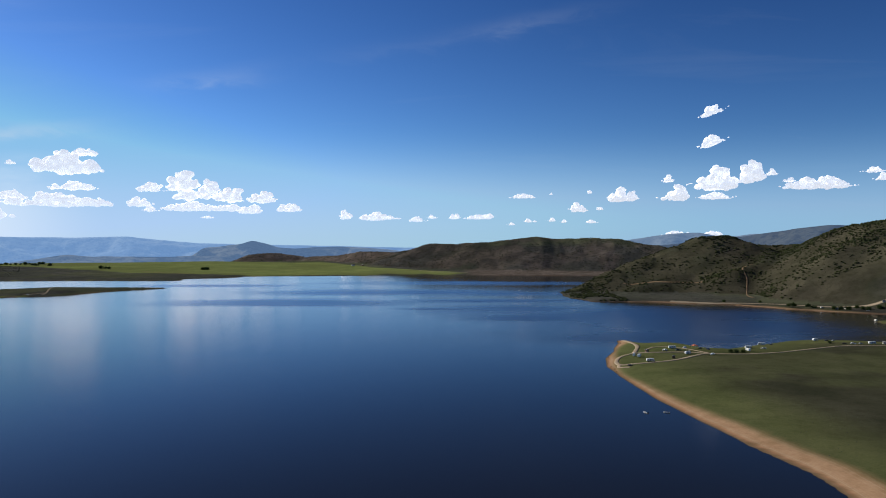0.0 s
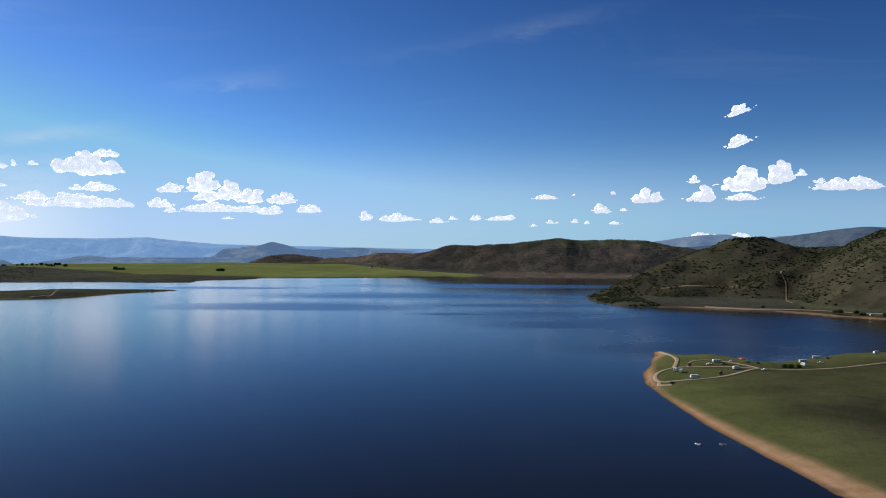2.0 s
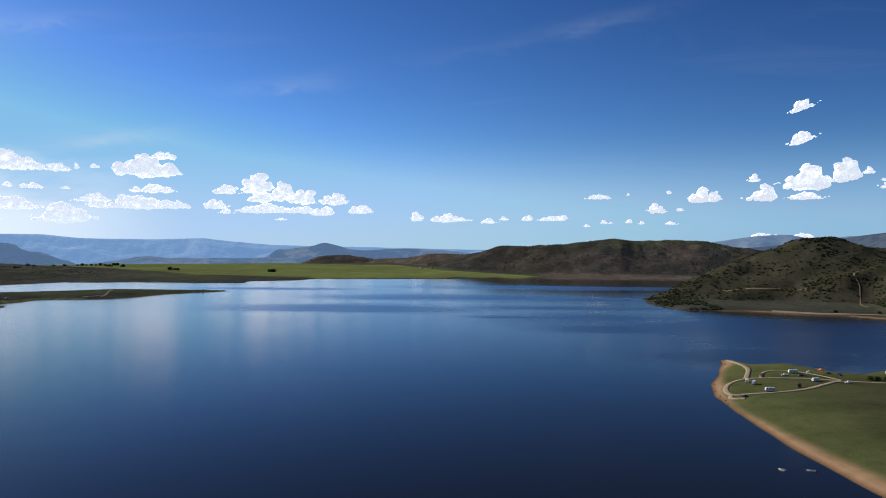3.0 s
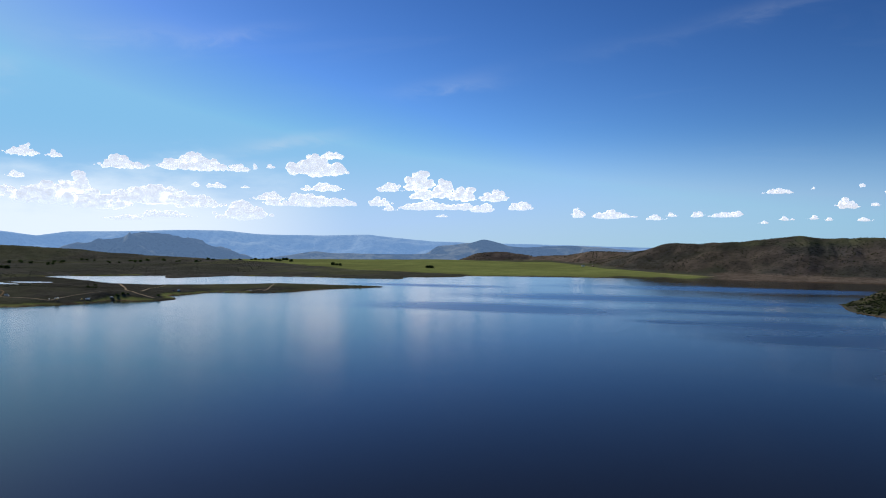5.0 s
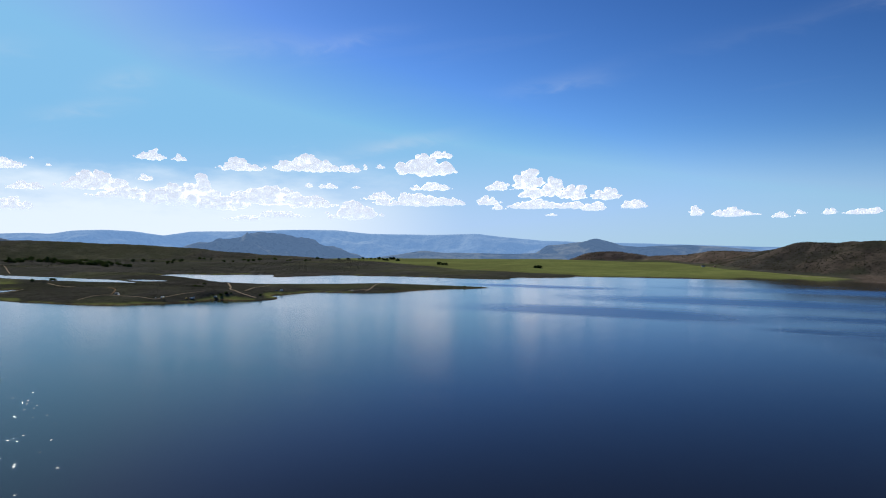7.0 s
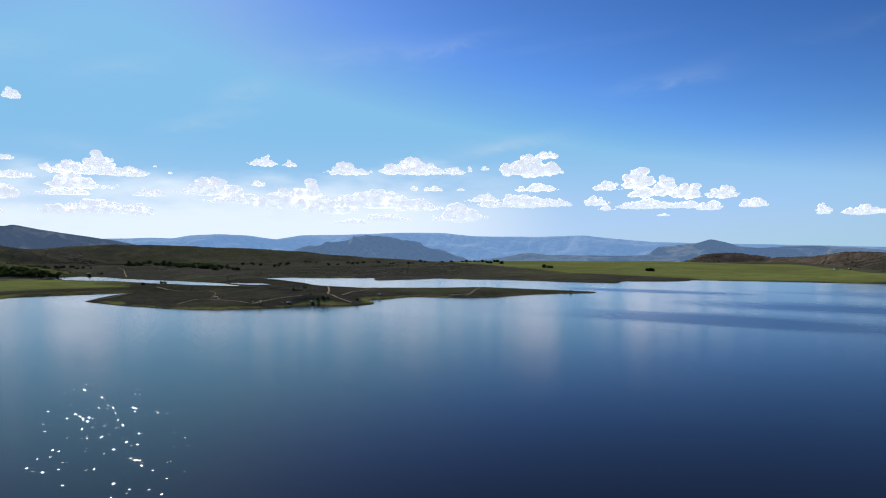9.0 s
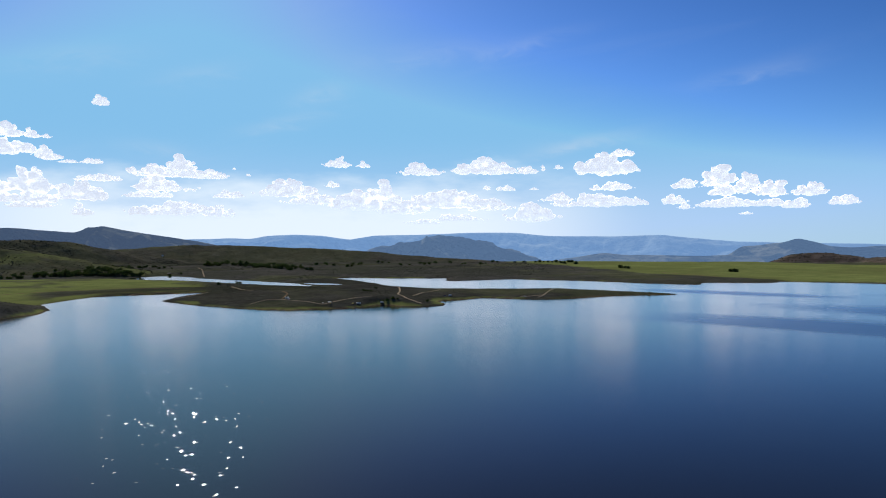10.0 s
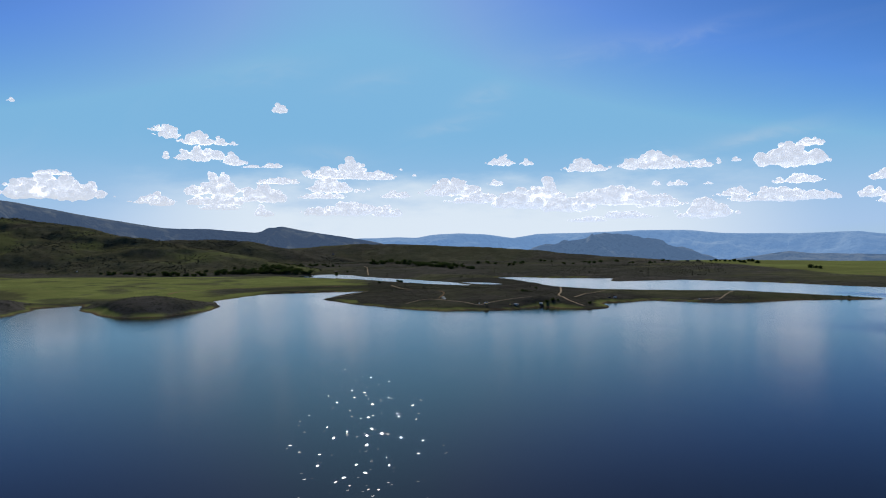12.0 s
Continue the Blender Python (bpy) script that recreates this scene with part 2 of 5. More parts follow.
    bumped(nt, b, rough.outputs[0], 0.6, 1.0)
    return m


# breaths of wind on the lake: middle, half length, half breadth (metres), turn (degrees)
GUSTS = [(-60, 1165, 228, 68, 3), (95, 1140, 144, 51, -6), (-200, 975, 156, 63, 28), (95, 890, 114, 60, -20), (95, 790, 84, 39, -32), (60, 1010, 132, 30, 10), (-10, 888, 48, 21, 0), (240, 830, 192, 105, -25), (250, 700, 180, 105, 5), (200, 640, 108, 60, 0),
         (-420, 1330, 132, 33, 20), (90, 1420, 276, 60, 4)]


def water_material():
    """Lake water: clear gloss over dark depths, tilted by small wind waves that are steeper where a gust lies."""
    m, nt, b = material("lake_water")
    co = nt.nodes.new("ShaderNodeTexCoord").outputs["Object"]

    def calc(op, a, c=0.0, d=0.0):
        n = nt.nodes.new("ShaderNodeMath")
        n.operation = op
        for sock, v in zip(n.inputs, (a, c, d)):
            if isinstance(v, (int, float)):
                sock.default_value = v
            else:
                nt.links.new(v, sock)
        return n.outputs[0]

    def vec(op, a, c=None, scale=None):
        n = nt.nodes.new("ShaderNodeVectorMath")
        n.operation = op
        for sock, v in zip(n.inputs, (a, c)):
            if isinstance(v, tuple):
                sock.default_value = v
            elif v is not None:
                nt.links.new(v, sock)
        if scale is not None:
            if isinstance(scale, float):
                n.inputs["Scale"].default_value = scale
            else:
                nt.links.new(scale, n.inputs["Scale"])
        return n.outputs[0]

    lanes = node(nt, "ShaderNodeTexNoise", [("Vector", node(nt, "ShaderNodeMapping", [("Vector", co)], Scale=(0.0016, 0.0045, 1.0), Rotation=(0, 0, radians(-12))).outputs[0])],
                 Scale=1.0, Detail=4.0, Roughness=0.5, Distortion=0.8).outputs["Fac"]
    streak = node(nt, "ShaderNodeTexNoise", [("Vector", node(nt, "ShaderNodeMapping", [("Vector", co)], Scale=(0.0035, 0.013, 1.0), Rotation=(0, 0, radians(-8))).outputs[0])],
                  Scale=1.0, Detail=5.0, Roughness=0.6, Distortion=0.6).outputs["Fac"]
    gust = None
    for x, y, half, broad, turn in GUSTS:
        spot = node(nt, "ShaderNodeMapping", [("Vector", vec("SUBTRACT", co, (x, y, 0)))], Rotation=(0, 0, radians(-turn)), Scale=(1 / half, 1 / broad, 0)).outputs[0]
        n = nt.nodes.new("ShaderNodeVectorMath")
        n.operation = "LENGTH"
        nt.links.new(spot, n.inputs[0])
        one = ranged(nt, calc("MULTIPLY_ADD", streak, 1.7, calc("SUBTRACT", n.outputs["Value"], 0.85)), 1.35, 0.25)
        gust = one if gust is None else calc("MAXIMUM", gust, one)
    swell = node(nt, "ShaderNodeTexNoise", [("Vector", co)], Scale=0.12, Detail=3.0, Roughness=0.5).outputs["Color"]
    tilt = vec("SCALE", vec("SUBTRACT", swell, (0.5, 0.5, 0.5)), scale=0.01)
    # scattered steep wavelets whose near sides catch the sun
    long_way = node(nt, "ShaderNodeMapping", [("Vector", co)], Rotation=(0, 0, radians(-SUN_AZ)), Scale=(1.0, 0.3, 1.0)).outputs[0]
    waves = node(nt, "ShaderNodeTexVoronoi", [("Vector", long_way)], Scale=1.0)
    cells = waves.outputs["Color"]
    few = calc("GREATER_THAN", node(nt, "ShaderNodeSeparateColor", [("Color", cells)]).outputs["Blue"], 0.94)
    n = nt.nodes.new("ShaderNodeVectorMath")
    n.operation = "LENGTH"
    nt.links.new(node(nt, "ShaderNodeMapping", [("Vector", vec("SUBTRACT", co, (-300, 405, 0)))], Scale=(1 / 210, 1 / 210, 0)).outputs[0], n.inputs[0])
    few = calc("MULTIPLY", few, calc("LESS_THAN", calc("MULTIPLY_ADD", streak, 0.8, n.outputs["Value"]), 1.4))
    crests = calc("MULTIPLY", few, calc("LESS_THAN", waves.outputs["Distance"], 0.16))
    lean = vec("ADD", vec("SCALE", vec("SUBTRACT", cells, (0.5, 0.5, 0.5)), scale=0.14), (0.05 * math.sin(radians(SUN_AZ)), -0.05 * math.cos(radians(SUN_AZ)), 0))
    both = vec("ADD", tilt, vec("SCALE", lean, scale=crests))
    normal = vec("NORMALIZE", vec("ADD", vec("MULTIPLY", both, (1, 1, 0)), (0, 0, 1)))
    depths = node(nt, "ShaderNodeBsdfDiffuse")
    nt.links.new(mixed(nt, ranged(nt, lanes, 0.35, 0.7), (0.0085, 0.0083, 0.0075), (0.0095, 0.0095, 0.009)), depths.inputs["Color"])
    gloss = node(nt, "ShaderNodeBsdfAnisotropic", [("Normal", normal)])
    gloss.distribution = "BECKMANN"
    gloss.inputs["Color"].default_value = (1, 1, 1, 1)
    ripple = calc("ADD", ranged(nt, lanes, 0.4, 0.6, 0.15, 0.18), calc("MULTIPLY", gust, 0.17))
    nt.links.new(calc("MULTIPLY_ADD", crests, 0.035, ripple), gloss.inputs["Roughness"])
    shine = node(nt, "ShaderNodeFresnel", IOR=1.21)
    mix = nt.nodes.new("ShaderNodeMixShader")
    n = nt.nodes.new("ShaderNodeMath")
    n.operation, n.use_clamp = "MULTIPLY_ADD", True
    nt.links.new(shine.outputs[0], n.inputs[0])
    n.inputs[1].default_value, n.inputs[2].default_value = 1.2, -0.035
    nt.links.new(n.outputs[0], mix.inputs[0])
    nt.links.new(depths.outputs[0], mix.inputs[1])
    nt.links.new(gloss.outputs[0], mix.inputs[2])
    nt.links.new(mix.outputs[0], nt.nodes["Material Output"].inputs["Surface"])
    nt.nodes.remove(b)
    return m


def hazed_material(name, ground, air, depth, relief=22.0):
    """A far mountain: dull wooded ground, with blue distance haze painted on as emission."""
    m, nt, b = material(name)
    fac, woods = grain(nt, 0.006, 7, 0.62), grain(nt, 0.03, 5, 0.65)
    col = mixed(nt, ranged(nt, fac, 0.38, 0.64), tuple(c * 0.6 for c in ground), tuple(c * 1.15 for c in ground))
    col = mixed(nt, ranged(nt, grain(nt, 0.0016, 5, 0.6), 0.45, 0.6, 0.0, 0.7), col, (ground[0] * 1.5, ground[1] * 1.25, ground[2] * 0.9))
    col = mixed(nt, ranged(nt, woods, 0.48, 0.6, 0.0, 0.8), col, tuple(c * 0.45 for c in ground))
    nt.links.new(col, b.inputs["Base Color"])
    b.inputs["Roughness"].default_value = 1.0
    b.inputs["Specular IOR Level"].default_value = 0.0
    # airlight put in as emission; no real haze lies in front
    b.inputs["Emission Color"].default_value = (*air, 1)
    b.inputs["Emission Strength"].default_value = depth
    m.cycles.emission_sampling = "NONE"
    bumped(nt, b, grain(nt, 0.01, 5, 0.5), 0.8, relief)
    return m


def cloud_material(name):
    """White cumulus in the far sky: lit from outside, with scattered light added as emission."""
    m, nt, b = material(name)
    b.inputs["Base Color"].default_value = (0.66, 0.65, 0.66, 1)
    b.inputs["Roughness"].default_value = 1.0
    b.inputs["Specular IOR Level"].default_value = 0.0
    # even bluish glow added so that shaded cloud sides stay bright
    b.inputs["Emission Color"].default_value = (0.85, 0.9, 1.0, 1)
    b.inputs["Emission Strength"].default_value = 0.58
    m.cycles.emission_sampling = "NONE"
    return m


def foliage_material(name, dark, light, thin=0.0):
    m, nt, b = material(name)
    rnd = nt.nodes.new("ShaderNodeNewGeometry").outputs["Random Per Island"]
    col = mixed(nt, rnd, dark, light)
    col = mixed(nt, ranged(nt, grain(nt, 0.7, 4), 0.4, 0.7, 0.0, 0.6), col, dark)
    nt.links.new(col, b.inputs["Base Color"])
    b.inputs["Roughness"].default_value = 0.8
    b.inputs["Specular IOR Level"].default_value = 0.0
    if thin:
        # light shining through thin leaves
        through_leaf = node(nt, "ShaderNodeBsdfTranslucent", [("Color", mixed(nt, 0.5, col, (light[0] * 1.6, light[1] * 1.8, light[2])))])
        mix = nt.nodes.new("ShaderNodeMixShader")
        mix.inputs[0].default_value = thin
        nt.links.new(b.outputs[0], mix.inputs[1])
        nt.links.new(through_leaf.outputs[0], mix.inputs[2])
        nt.links.new(mix.outputs[0], nt.nodes["Material Output"].inputs["Surface"])
    return m


LAND = land_material()
WATER = water_material()
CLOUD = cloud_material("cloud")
SHRUB = foliage_material("shrub_leaves", (0.027, 0.034, 0.015), (0.06, 0.068, 0.03))
SAGE = foliage_material("sage_leaves", (0.05, 0.053, 0.035), (0.085, 0.085, 0.058))
LEAF = foliage_material("tree_leaves", (0.036, 0.058, 0.02), (0.075, 0.1, 0.04), 0.2)
BARK = simple("bark", (0.12, 0.085, 0.055), 0.9, 0, 3.0, 0.4, 0.5)
DIRT = simple("dirt_track", (0.27, 0.185, 0.11), 0.95, 0, 0.5, 0.3, 0.3)
PALE_DIRT = simple("pale_gravel", (0.36, 0.29, 0.2), 0.95, 0, 0.5, 0.25, 0.3)
ROCK = simple("rock", (0.17, 0.12, 0.08), 0.95, 0, 0.6, 0.45, 0.8)
WHITE = simple("white_paint", (0.78, 0.78, 0.75), 0.35, 0, 2.0, 0.1)
CREAM = simple("cream_panel", (0.62, 0.58, 0.48), 0.45, 0, 2.0, 0.15)
GREY = simple("grey_paint", (0.2, 0.21, 0.22), 0.35, 0.2, 2.0, 0.2)
BLACK = simple("black_paint", (0.025, 0.026, 0.03), 0.25, 0.1, 2.0, 0.2)
NAVY = simple("navy_paint", (0.02, 0.035, 0.09), 0.25, 0.1, 2.0, 0.2)
BROWN = simple("brown_boards", (0.14, 0.07, 0.04), 0.8, 0, 3.0, 0.35, 0.4)
ORANGE = simple("orange_cloth", (0.65, 0.16, 0.05), 0.8, 0, 4.0, 0.2)
YELLOW = simple("yellow_cloth", (0.6, 0.42, 0.08), 0.8, 0, 4.0, 0.2)
RUBBER = simple("rubber", (0.02, 0.02, 0.02), 0.85, 0, 9.0, 0.3)
METAL = simple("bare_metal", (0.5, 0.5, 0.5), 0.35, 0.9, 5.0, 0.2)
GLASS = simple("dark_glass", (0.015, 0.018, 0.022), 0.06, 0, 2.0, 0.2)
ROOF = simple("roof_sheet", (0.3, 0.28, 0.26), 0.6, 0.1, 1.5, 0.25)


# ---- the lie of the land ----
def lattice(ix, iy, seed):
    h = (ix * 374761393 + iy * 668265263 + seed * 974634777) & 0x7FFFFFFF
    h = ((h ^ (h >> 13)) * 1274126177) & 0x7FFFFFFF
    return ((h ^ (h >> 16)) & 0xFFFF) / 65535.0 * 2 - 1


def vnoise(x, y, seed=0):
    fx, fy = np.floor(x), np.floor(y)
    ix, iy = fx.astype(np.int64), fy.astype(np.int64)
    u, v = x - fx, y - fy
    u, v = u * u * u * (u * (u * 6 - 15) + 10), v * v * v * (v * (v * 6 - 15) + 10)
    a, b = lattice(ix, iy, seed), lattice(ix + 1, iy, seed)
    c, d = lattice(ix, iy + 1, seed), lattice(ix + 1, iy + 1, seed)
    return (a + (b - a) * u) * (1 - v) + (c + (d - c) * u) * v


def fbm(x, y, size, octaves=4, seed=0, gain=0.5):
    out, amp, tot = 0, 1.0, 0.0
    for k in range(octaves):
        f = 2 ** k / size
        out = out + amp * vnoise(x * f + 17.3 * k, y * f - 9.1 * k, seed + k)
        tot += amp
        amp *= gain
    return out / tot


def smooth(v, lo, hi):
    t = np.clip((v - lo) / (hi - lo), 0, 1)
    return t * t * (3 - 2 * t)


def signed_distance(x, y, poly):
    """Distance to a closed outline, positive outside."""
    best = np.full(x.shape, 1e12)
    inside = np.zeros(x.shape, bool)
    for (ax, ay), (bx, by) in zip(poly, poly[1:] + poly[:1]):
        dx, dy = bx - ax, by - ay
        t = np.clip(((x - ax) * dx + (y - ay) * dy) / (dx * dx + dy * dy), 0, 1)
        best = np.minimum(best, (x - ax - t * dx) ** 2 + (y - ay - t * dy) ** 2)
        if ay != by:
            inside ^= ((ay > y) != (by > y)) & (x < (bx - ax) * (y - ay) / (by - ay) + ax)
    return np.where(inside, -1, 1) * np.sqrt(best)


def ridge(x, y, nodes, width, power=1.25, foot=-95.0):
    """Height of a hill that falls away on both sides of a crest line of (x, y, height)."""
    out = np.full(x.shape, -1e3)
    for (ax, ay, ah), (bx, by, bh) in zip(nodes, nodes[1:]):
        dx, dy = bx - ax, by - ay
        t = np.clip(((x - ax) * dx + (y - ay) * dy) / (dx * dx + dy * dy), 0, 1)
        d = np.hypot(x - ax - t * dx, y - ay - t * dy)
        u = np.clip(1 - (np.sqrt(d * d + 400) - 20) / width, 0, 1)
        out = np.maximum(out, foot + (ah + (bh - ah) * t - foot) * u ** power)
    return out


def soft_max(a, b, k):
    h = np.clip(0.5 + 0.5 * (a - b) / k, 0, 1)
    return b + (a - b) * h + k * h * (1 - h)


SHORE_POINT = [(140, -500), (136, 60), (133, 150), (131, 237), (130, 262), (123, 298), (117, 340), (111, 388), (107, 447), (107, 483), (113, 518), (126, 552), (141, 596),
               (143, 612), (152, 604), (160, 592), (180, 600), (190, 590), (201, 565), (212, 562), (233, 575), (254, 588), (277, 605), (304, 612), (333, 605), (360, 595)]
SHORE_EAST = [(430, 600), (470, 650), (432, 700), (436, 755), (520, 790), (488, 822), (459, 847), (411, 881), (368, 941), (307, 974), (237, 991), (199, 990), (180, 1067),
              (182, 1183), (260, 1260), (380, 1400), (430, 1600), (400, 1690)]
SHORE_NORTH = [(330, 1703), (278, 1702), (151, 1726), (60, 1740), (-5, 1750), (-109, 1722), (-251, 1708), (-445, 1672), (-437, 1630), (-541, 1560), (-523, 1490), (-624, 1484),
               (-745, 1490), (-820, 1470), (-890, 1470), (-915, 1400), (-950, 1338), (-1010, 1415), (-1100, 1350), (-1194, 1320)]
SHORE_SPIT = [(-1190, 1275), (-1118, 1251), (-905, 1150), (-816, 1150), (-752, 1186), (-656, 1268), (-580, 1262), (-462, 1268), (-470, 1250), (-523, 1188), (-559, 1092), (-575, 1070),
              (-648, 1051), (-653, 1013), (-664, 981), (-617, 925), (-620, 905), (-643, 888), (-682, 889), (-682, 829), (-716, 777), (-768, 757), (-852, 752), (-947, 755)]
SHORE_WEST = [(-999, 812), (-1041, 879), (-1073, 815), (-1099, 741), (-1045, 665), (-1024, 635), (-932, 612), (-889, 573), (-862, 524), (-881, 494), (-922, 476), (-1013, 479),
              (-1075, 495), (-1075, 441), (-1034, 428), (-974, 394), (-1000, 330), (-1020, 100), (-900, -400), (-300, -700)]
LAKE = SHORE_POINT + SHORE_EAST + SHORE_NORTH + SHORE_SPIT + SHORE_WEST

HILL_EAST = [(193, 1184, 2), (234, 1207, 18), (284, 1227, 33), (346, 1252, 54), (399, 1268, 72), (448, 1273, 86), (486, 1270, 87), (530, 1284, 75), (591, 1290, 65), (601, 1230, 72),
             (614, 1168, 89), (628, 1114, 104), (637, 1075, 109), (683, 986, 127), (760, 860, 140)]
SPURS_EAST = [[(472, 1259, 84), (405, 1222, 60), (364, 1185, 36), (307, 1137, 14)], [(520, 1225, 66), (487, 1160, 48), (438, 1135, 36), (400, 1120, 18)],
              [(640, 1075, 104), (600, 1035, 88), (560, 1020, 70), (530, 1018, 52)], [(560, 1200, 58), (530, 1120, 42), (505, 1090, 28)]]
HILL_NORTH = [(-159, 2244, 44), (-39, 2149, 68), (73, 2098, 71), (228, 2067, 87), (335, 2052, 88), (483, 2023, 85), (563, 1981, 72), (615, 1955, 60), (745, 1909, 43)]
HILL_RED = [(-712, 2552, 2), (-661, 2617, 31), (-567, 2639, 35), (-481, 2605, 22), (-370, 2522, 30), (-263, 2415, 43), (-163, 2294, 43)]
MESA_WEST = [(-2745, 1545, 41), (-2611, 1588, 50), (-2484, 1711, 65), (-2281, 1923, 55), (-2081, 2013, 47), (-1875, 2086, 34), (-1667, 2142, 19), (-1483, 2161, 14)]
HILL_WEST = [(-2881, -223, 193), (-2735, 204, 174), (-2626, 390, 160), (-2502, 580, 146), (-2412, 650, 140), (-2308, 716, 120), (-2197, 804, 95), (-2092, 862, 82), (-1956, 933, 55), (-1819, 995, 33)]
HILL_BACK = [(-2699, 925, 85), (-2599, 1096, 82), (-2511, 1198, 82), (-2431, 1263, 78), (-2335, 1358, 52), (-2233, 1448, 29)]
MEADOW_NORTH = [(-1400, 2120), (-1246, 2050), (-900, 1790), (-650, 1690), (-445, 1675), (-250, 1705), (0, 1750), (60, 1765), (0, 1850), (-150, 2000), (-350, 2300), (-700, 2450), (-1400, 2350)]
MEADOW_WEST = [(-1000, 250), (-1075, 440), (-1095, 520), (-1000, 620), (-1060, 690), (-1105, 760), (-1050, 890), (-1250, 1020), (-1400, 1000), (-1530, 900), (-1620, 770), (-1710, 630),
               (-1830, 490), (-1900, 250)]
MEADOW_POINT = [(90, -300), (90, 660), (400, 640), (440, 760), (560, 500), (900, -300)]
PONDS = [(-1480, 1072, 55, 26), (-1250, 1085, 130, 24), (-1066, 1135, 30, 14)]
MOUNDS = [(-945, 533, 75, 13), (-1075, 410, 45, 9), (-790, 930, 150, 6), (-600, 1150, 70, 3), (-690, 905, 45, 4)]


HILLS = [(HILL_EAST, 375, 1.1, 8), (HILL_NORTH, 390, 0.95, 13), (HILL_RED, 330, 1.1, 7), (MESA_WEST, 800, 1.0, 7), (HILL_WEST, 880, 1.0, 20), (HILL_BACK, 700, 1.1, 7)]


def land(x, y):
    """Height of the ground, and its zones, at arrays of places."""
    x, y = np.asarray(x, float), np.asarray(y, float)
    near = smooth(np.hypot(x - 150, y - 450), 250, 700)
    wig = 2.0 + 6.0 * near
    qx, qy = x + wig * fbm(x, y, 45, 3, 3), y + wig * fbm(x, y, 45, 3, 8)
    s = signed_distance(qx, qy, LAKE)
    up = np.maximum(s, 0)
    r = np.hypot(x, y - 150)
    bank = 3.4 - 1.0 * near
    base = np.where(s > 0, bank * (1 - np.exp(-up / (9 + 1 * (1 - near)))) + 2.0 * smooth(up, 10, 90) + 7.0 * smooth(up, 60, 520), np.maximum(s * 0.12, -9))
    base = base + 1.2 * fbm(x, y, 130, 4, 21) * smooth(up, 10, 80) + 5 * fbm(x, y, 520, 3, 31) * smooth(up, 120, 500)
    base = base - 55 * smooth(r, 2350, 3500)
    mound = np.zeros(x.shape)
    for mx, my, mr, mh in MOUNDS:
        mound = mound + mh * np.exp(-((x - mx) ** 2 + (y - my) ** 2) / (mr * mr) * 1.6)
    base = base + mound * smooth(up, 0, 25)
    for px, py, pa, pb in PONDS:
        e = np.hypot((x - px) / pa, (y - py) / pb) + 0.25 * fbm(x, y, 40, 3, 5)
        base = np.where(s > 0, np.minimum(base, -1.5 + 1.5 * np.clip(e - 0.55, 0, 9) ** 1.1), base)
    gully = 1 - np.abs(fbm(x + 30 * fbm(x, y, 90, 2, 77), y, 170, 5, 41))
    hills, tops = [], []
    for nodes, width, power, _ in HILLS:
        wx, wy = x + 22 * fbm(x, y, 120, 3, 51), y + 22 * fbm(x, y, 120, 3, 61)
        if nodes is HILL_EAST:
            h = soft_max(ridge(wx, wy, nodes[:9], width, power), ridge(wx, wy, nodes[8:], width, power), 30)
            for spur in SPURS_EAST:
                h = soft_max(h, ridge(wx, wy, spur, 230, 1.15, -70), 12)
        else:
            h = ridge(wx, wy, nodes, width, power)
        hills.append(h)
    hmax = np.max(hills, axis=0)
    carve = smooth(hmax, 4, 40)
    top = np.argmax(hills, axis=0)
    amp = np.choose(top, [a for _, _, _, a in HILLS])
    rough = amp * (gully - 0.74) * carve + 2.8 * fbm(x, y, 42, 4, 91) * carve * np.minimum(1, amp / 15)
    hmax2 = hmax + rough
    z = 0.5 * (base + hmax2 + np.sqrt((base - hmax2) ** 2 + 36)) - 3 * np.exp(-((base - hmax2) / 20) ** 2)
    z = np.where(s > 0, base + (z - base) * smooth(s, 0, 30), base)
    which = np.where(hmax2 > base + 1.5, np.argmax(hills, axis=0) + 1, 0)
    n1, n2 = fbm(x, y, 60, 4, 71), fbm(x, y, 240, 4, 72)
    g = np.maximum.reduce([smooth(-signed_distance(x + 45 * n2, y + 30 * n1, MEADOW_NORTH), -12, 22), smooth(-signed_distance(x + 25 * n2, y + 20 * n1, MEADOW_WEST), -10, 20),
                           smooth(-signed_distance(x, y, MEADOW_POINT), -6, 6)])
    g = g * (1 - smooth(mound * smooth(r, 500, 700), 2.5, 6)) * (1 - smooth(hmax2 - base, 2, 12))
    g = np.maximum(g, 0.28 * smooth(n2 + 0.3 * n1, 0.12, 0.4) * (np.isin(which, (5, 6)) | (which == 0)))
    g = np.maximum(g, (0.08 + 0.2 * smooth(n2 + 0.4 * n1, -0.1, 0.25)) * np.isin(which, (4, 6)))
    g = np.maximum(g, (0.25 + 0.4 * smooth(n2 + 0.4 * n1, -0.1, 0.25)) * (which == 5))
    g = np.maximum(g, (0.03 + 0.1 * smooth(n2 + 0.4 * n1, -0.2, 0.2)) * (which == 1))
    g = g * np.where(near < 0.9, 1 - (0.8 - 0.35 * smooth(n1 + n2, -0.1, 0.35)) * smooth(s, 20, 70) * (1 - near), 1.0)
    g = np.maximum(g, 0.3 * smooth(n2 - 0.4 * n1, -0.05, 0.2) * (which == 2) * smooth(z, 62, 76))
    g = g * (0.56 + 0.44 * near)
    g = np.maximum(g, 0.62 * smooth(y + 0.25 * (250 - x) + 8 * n1, 546, 560) * smooth(s, 1, 4) * (1 - smooth(y, 640, 700)) * smooth(x, 100, 130) * (1 - smooth(x, 420, 460)))
    front = smooth(150 - x + 0.2 * (500 - y), 0, 25) * smooth(-y, -610, -540)
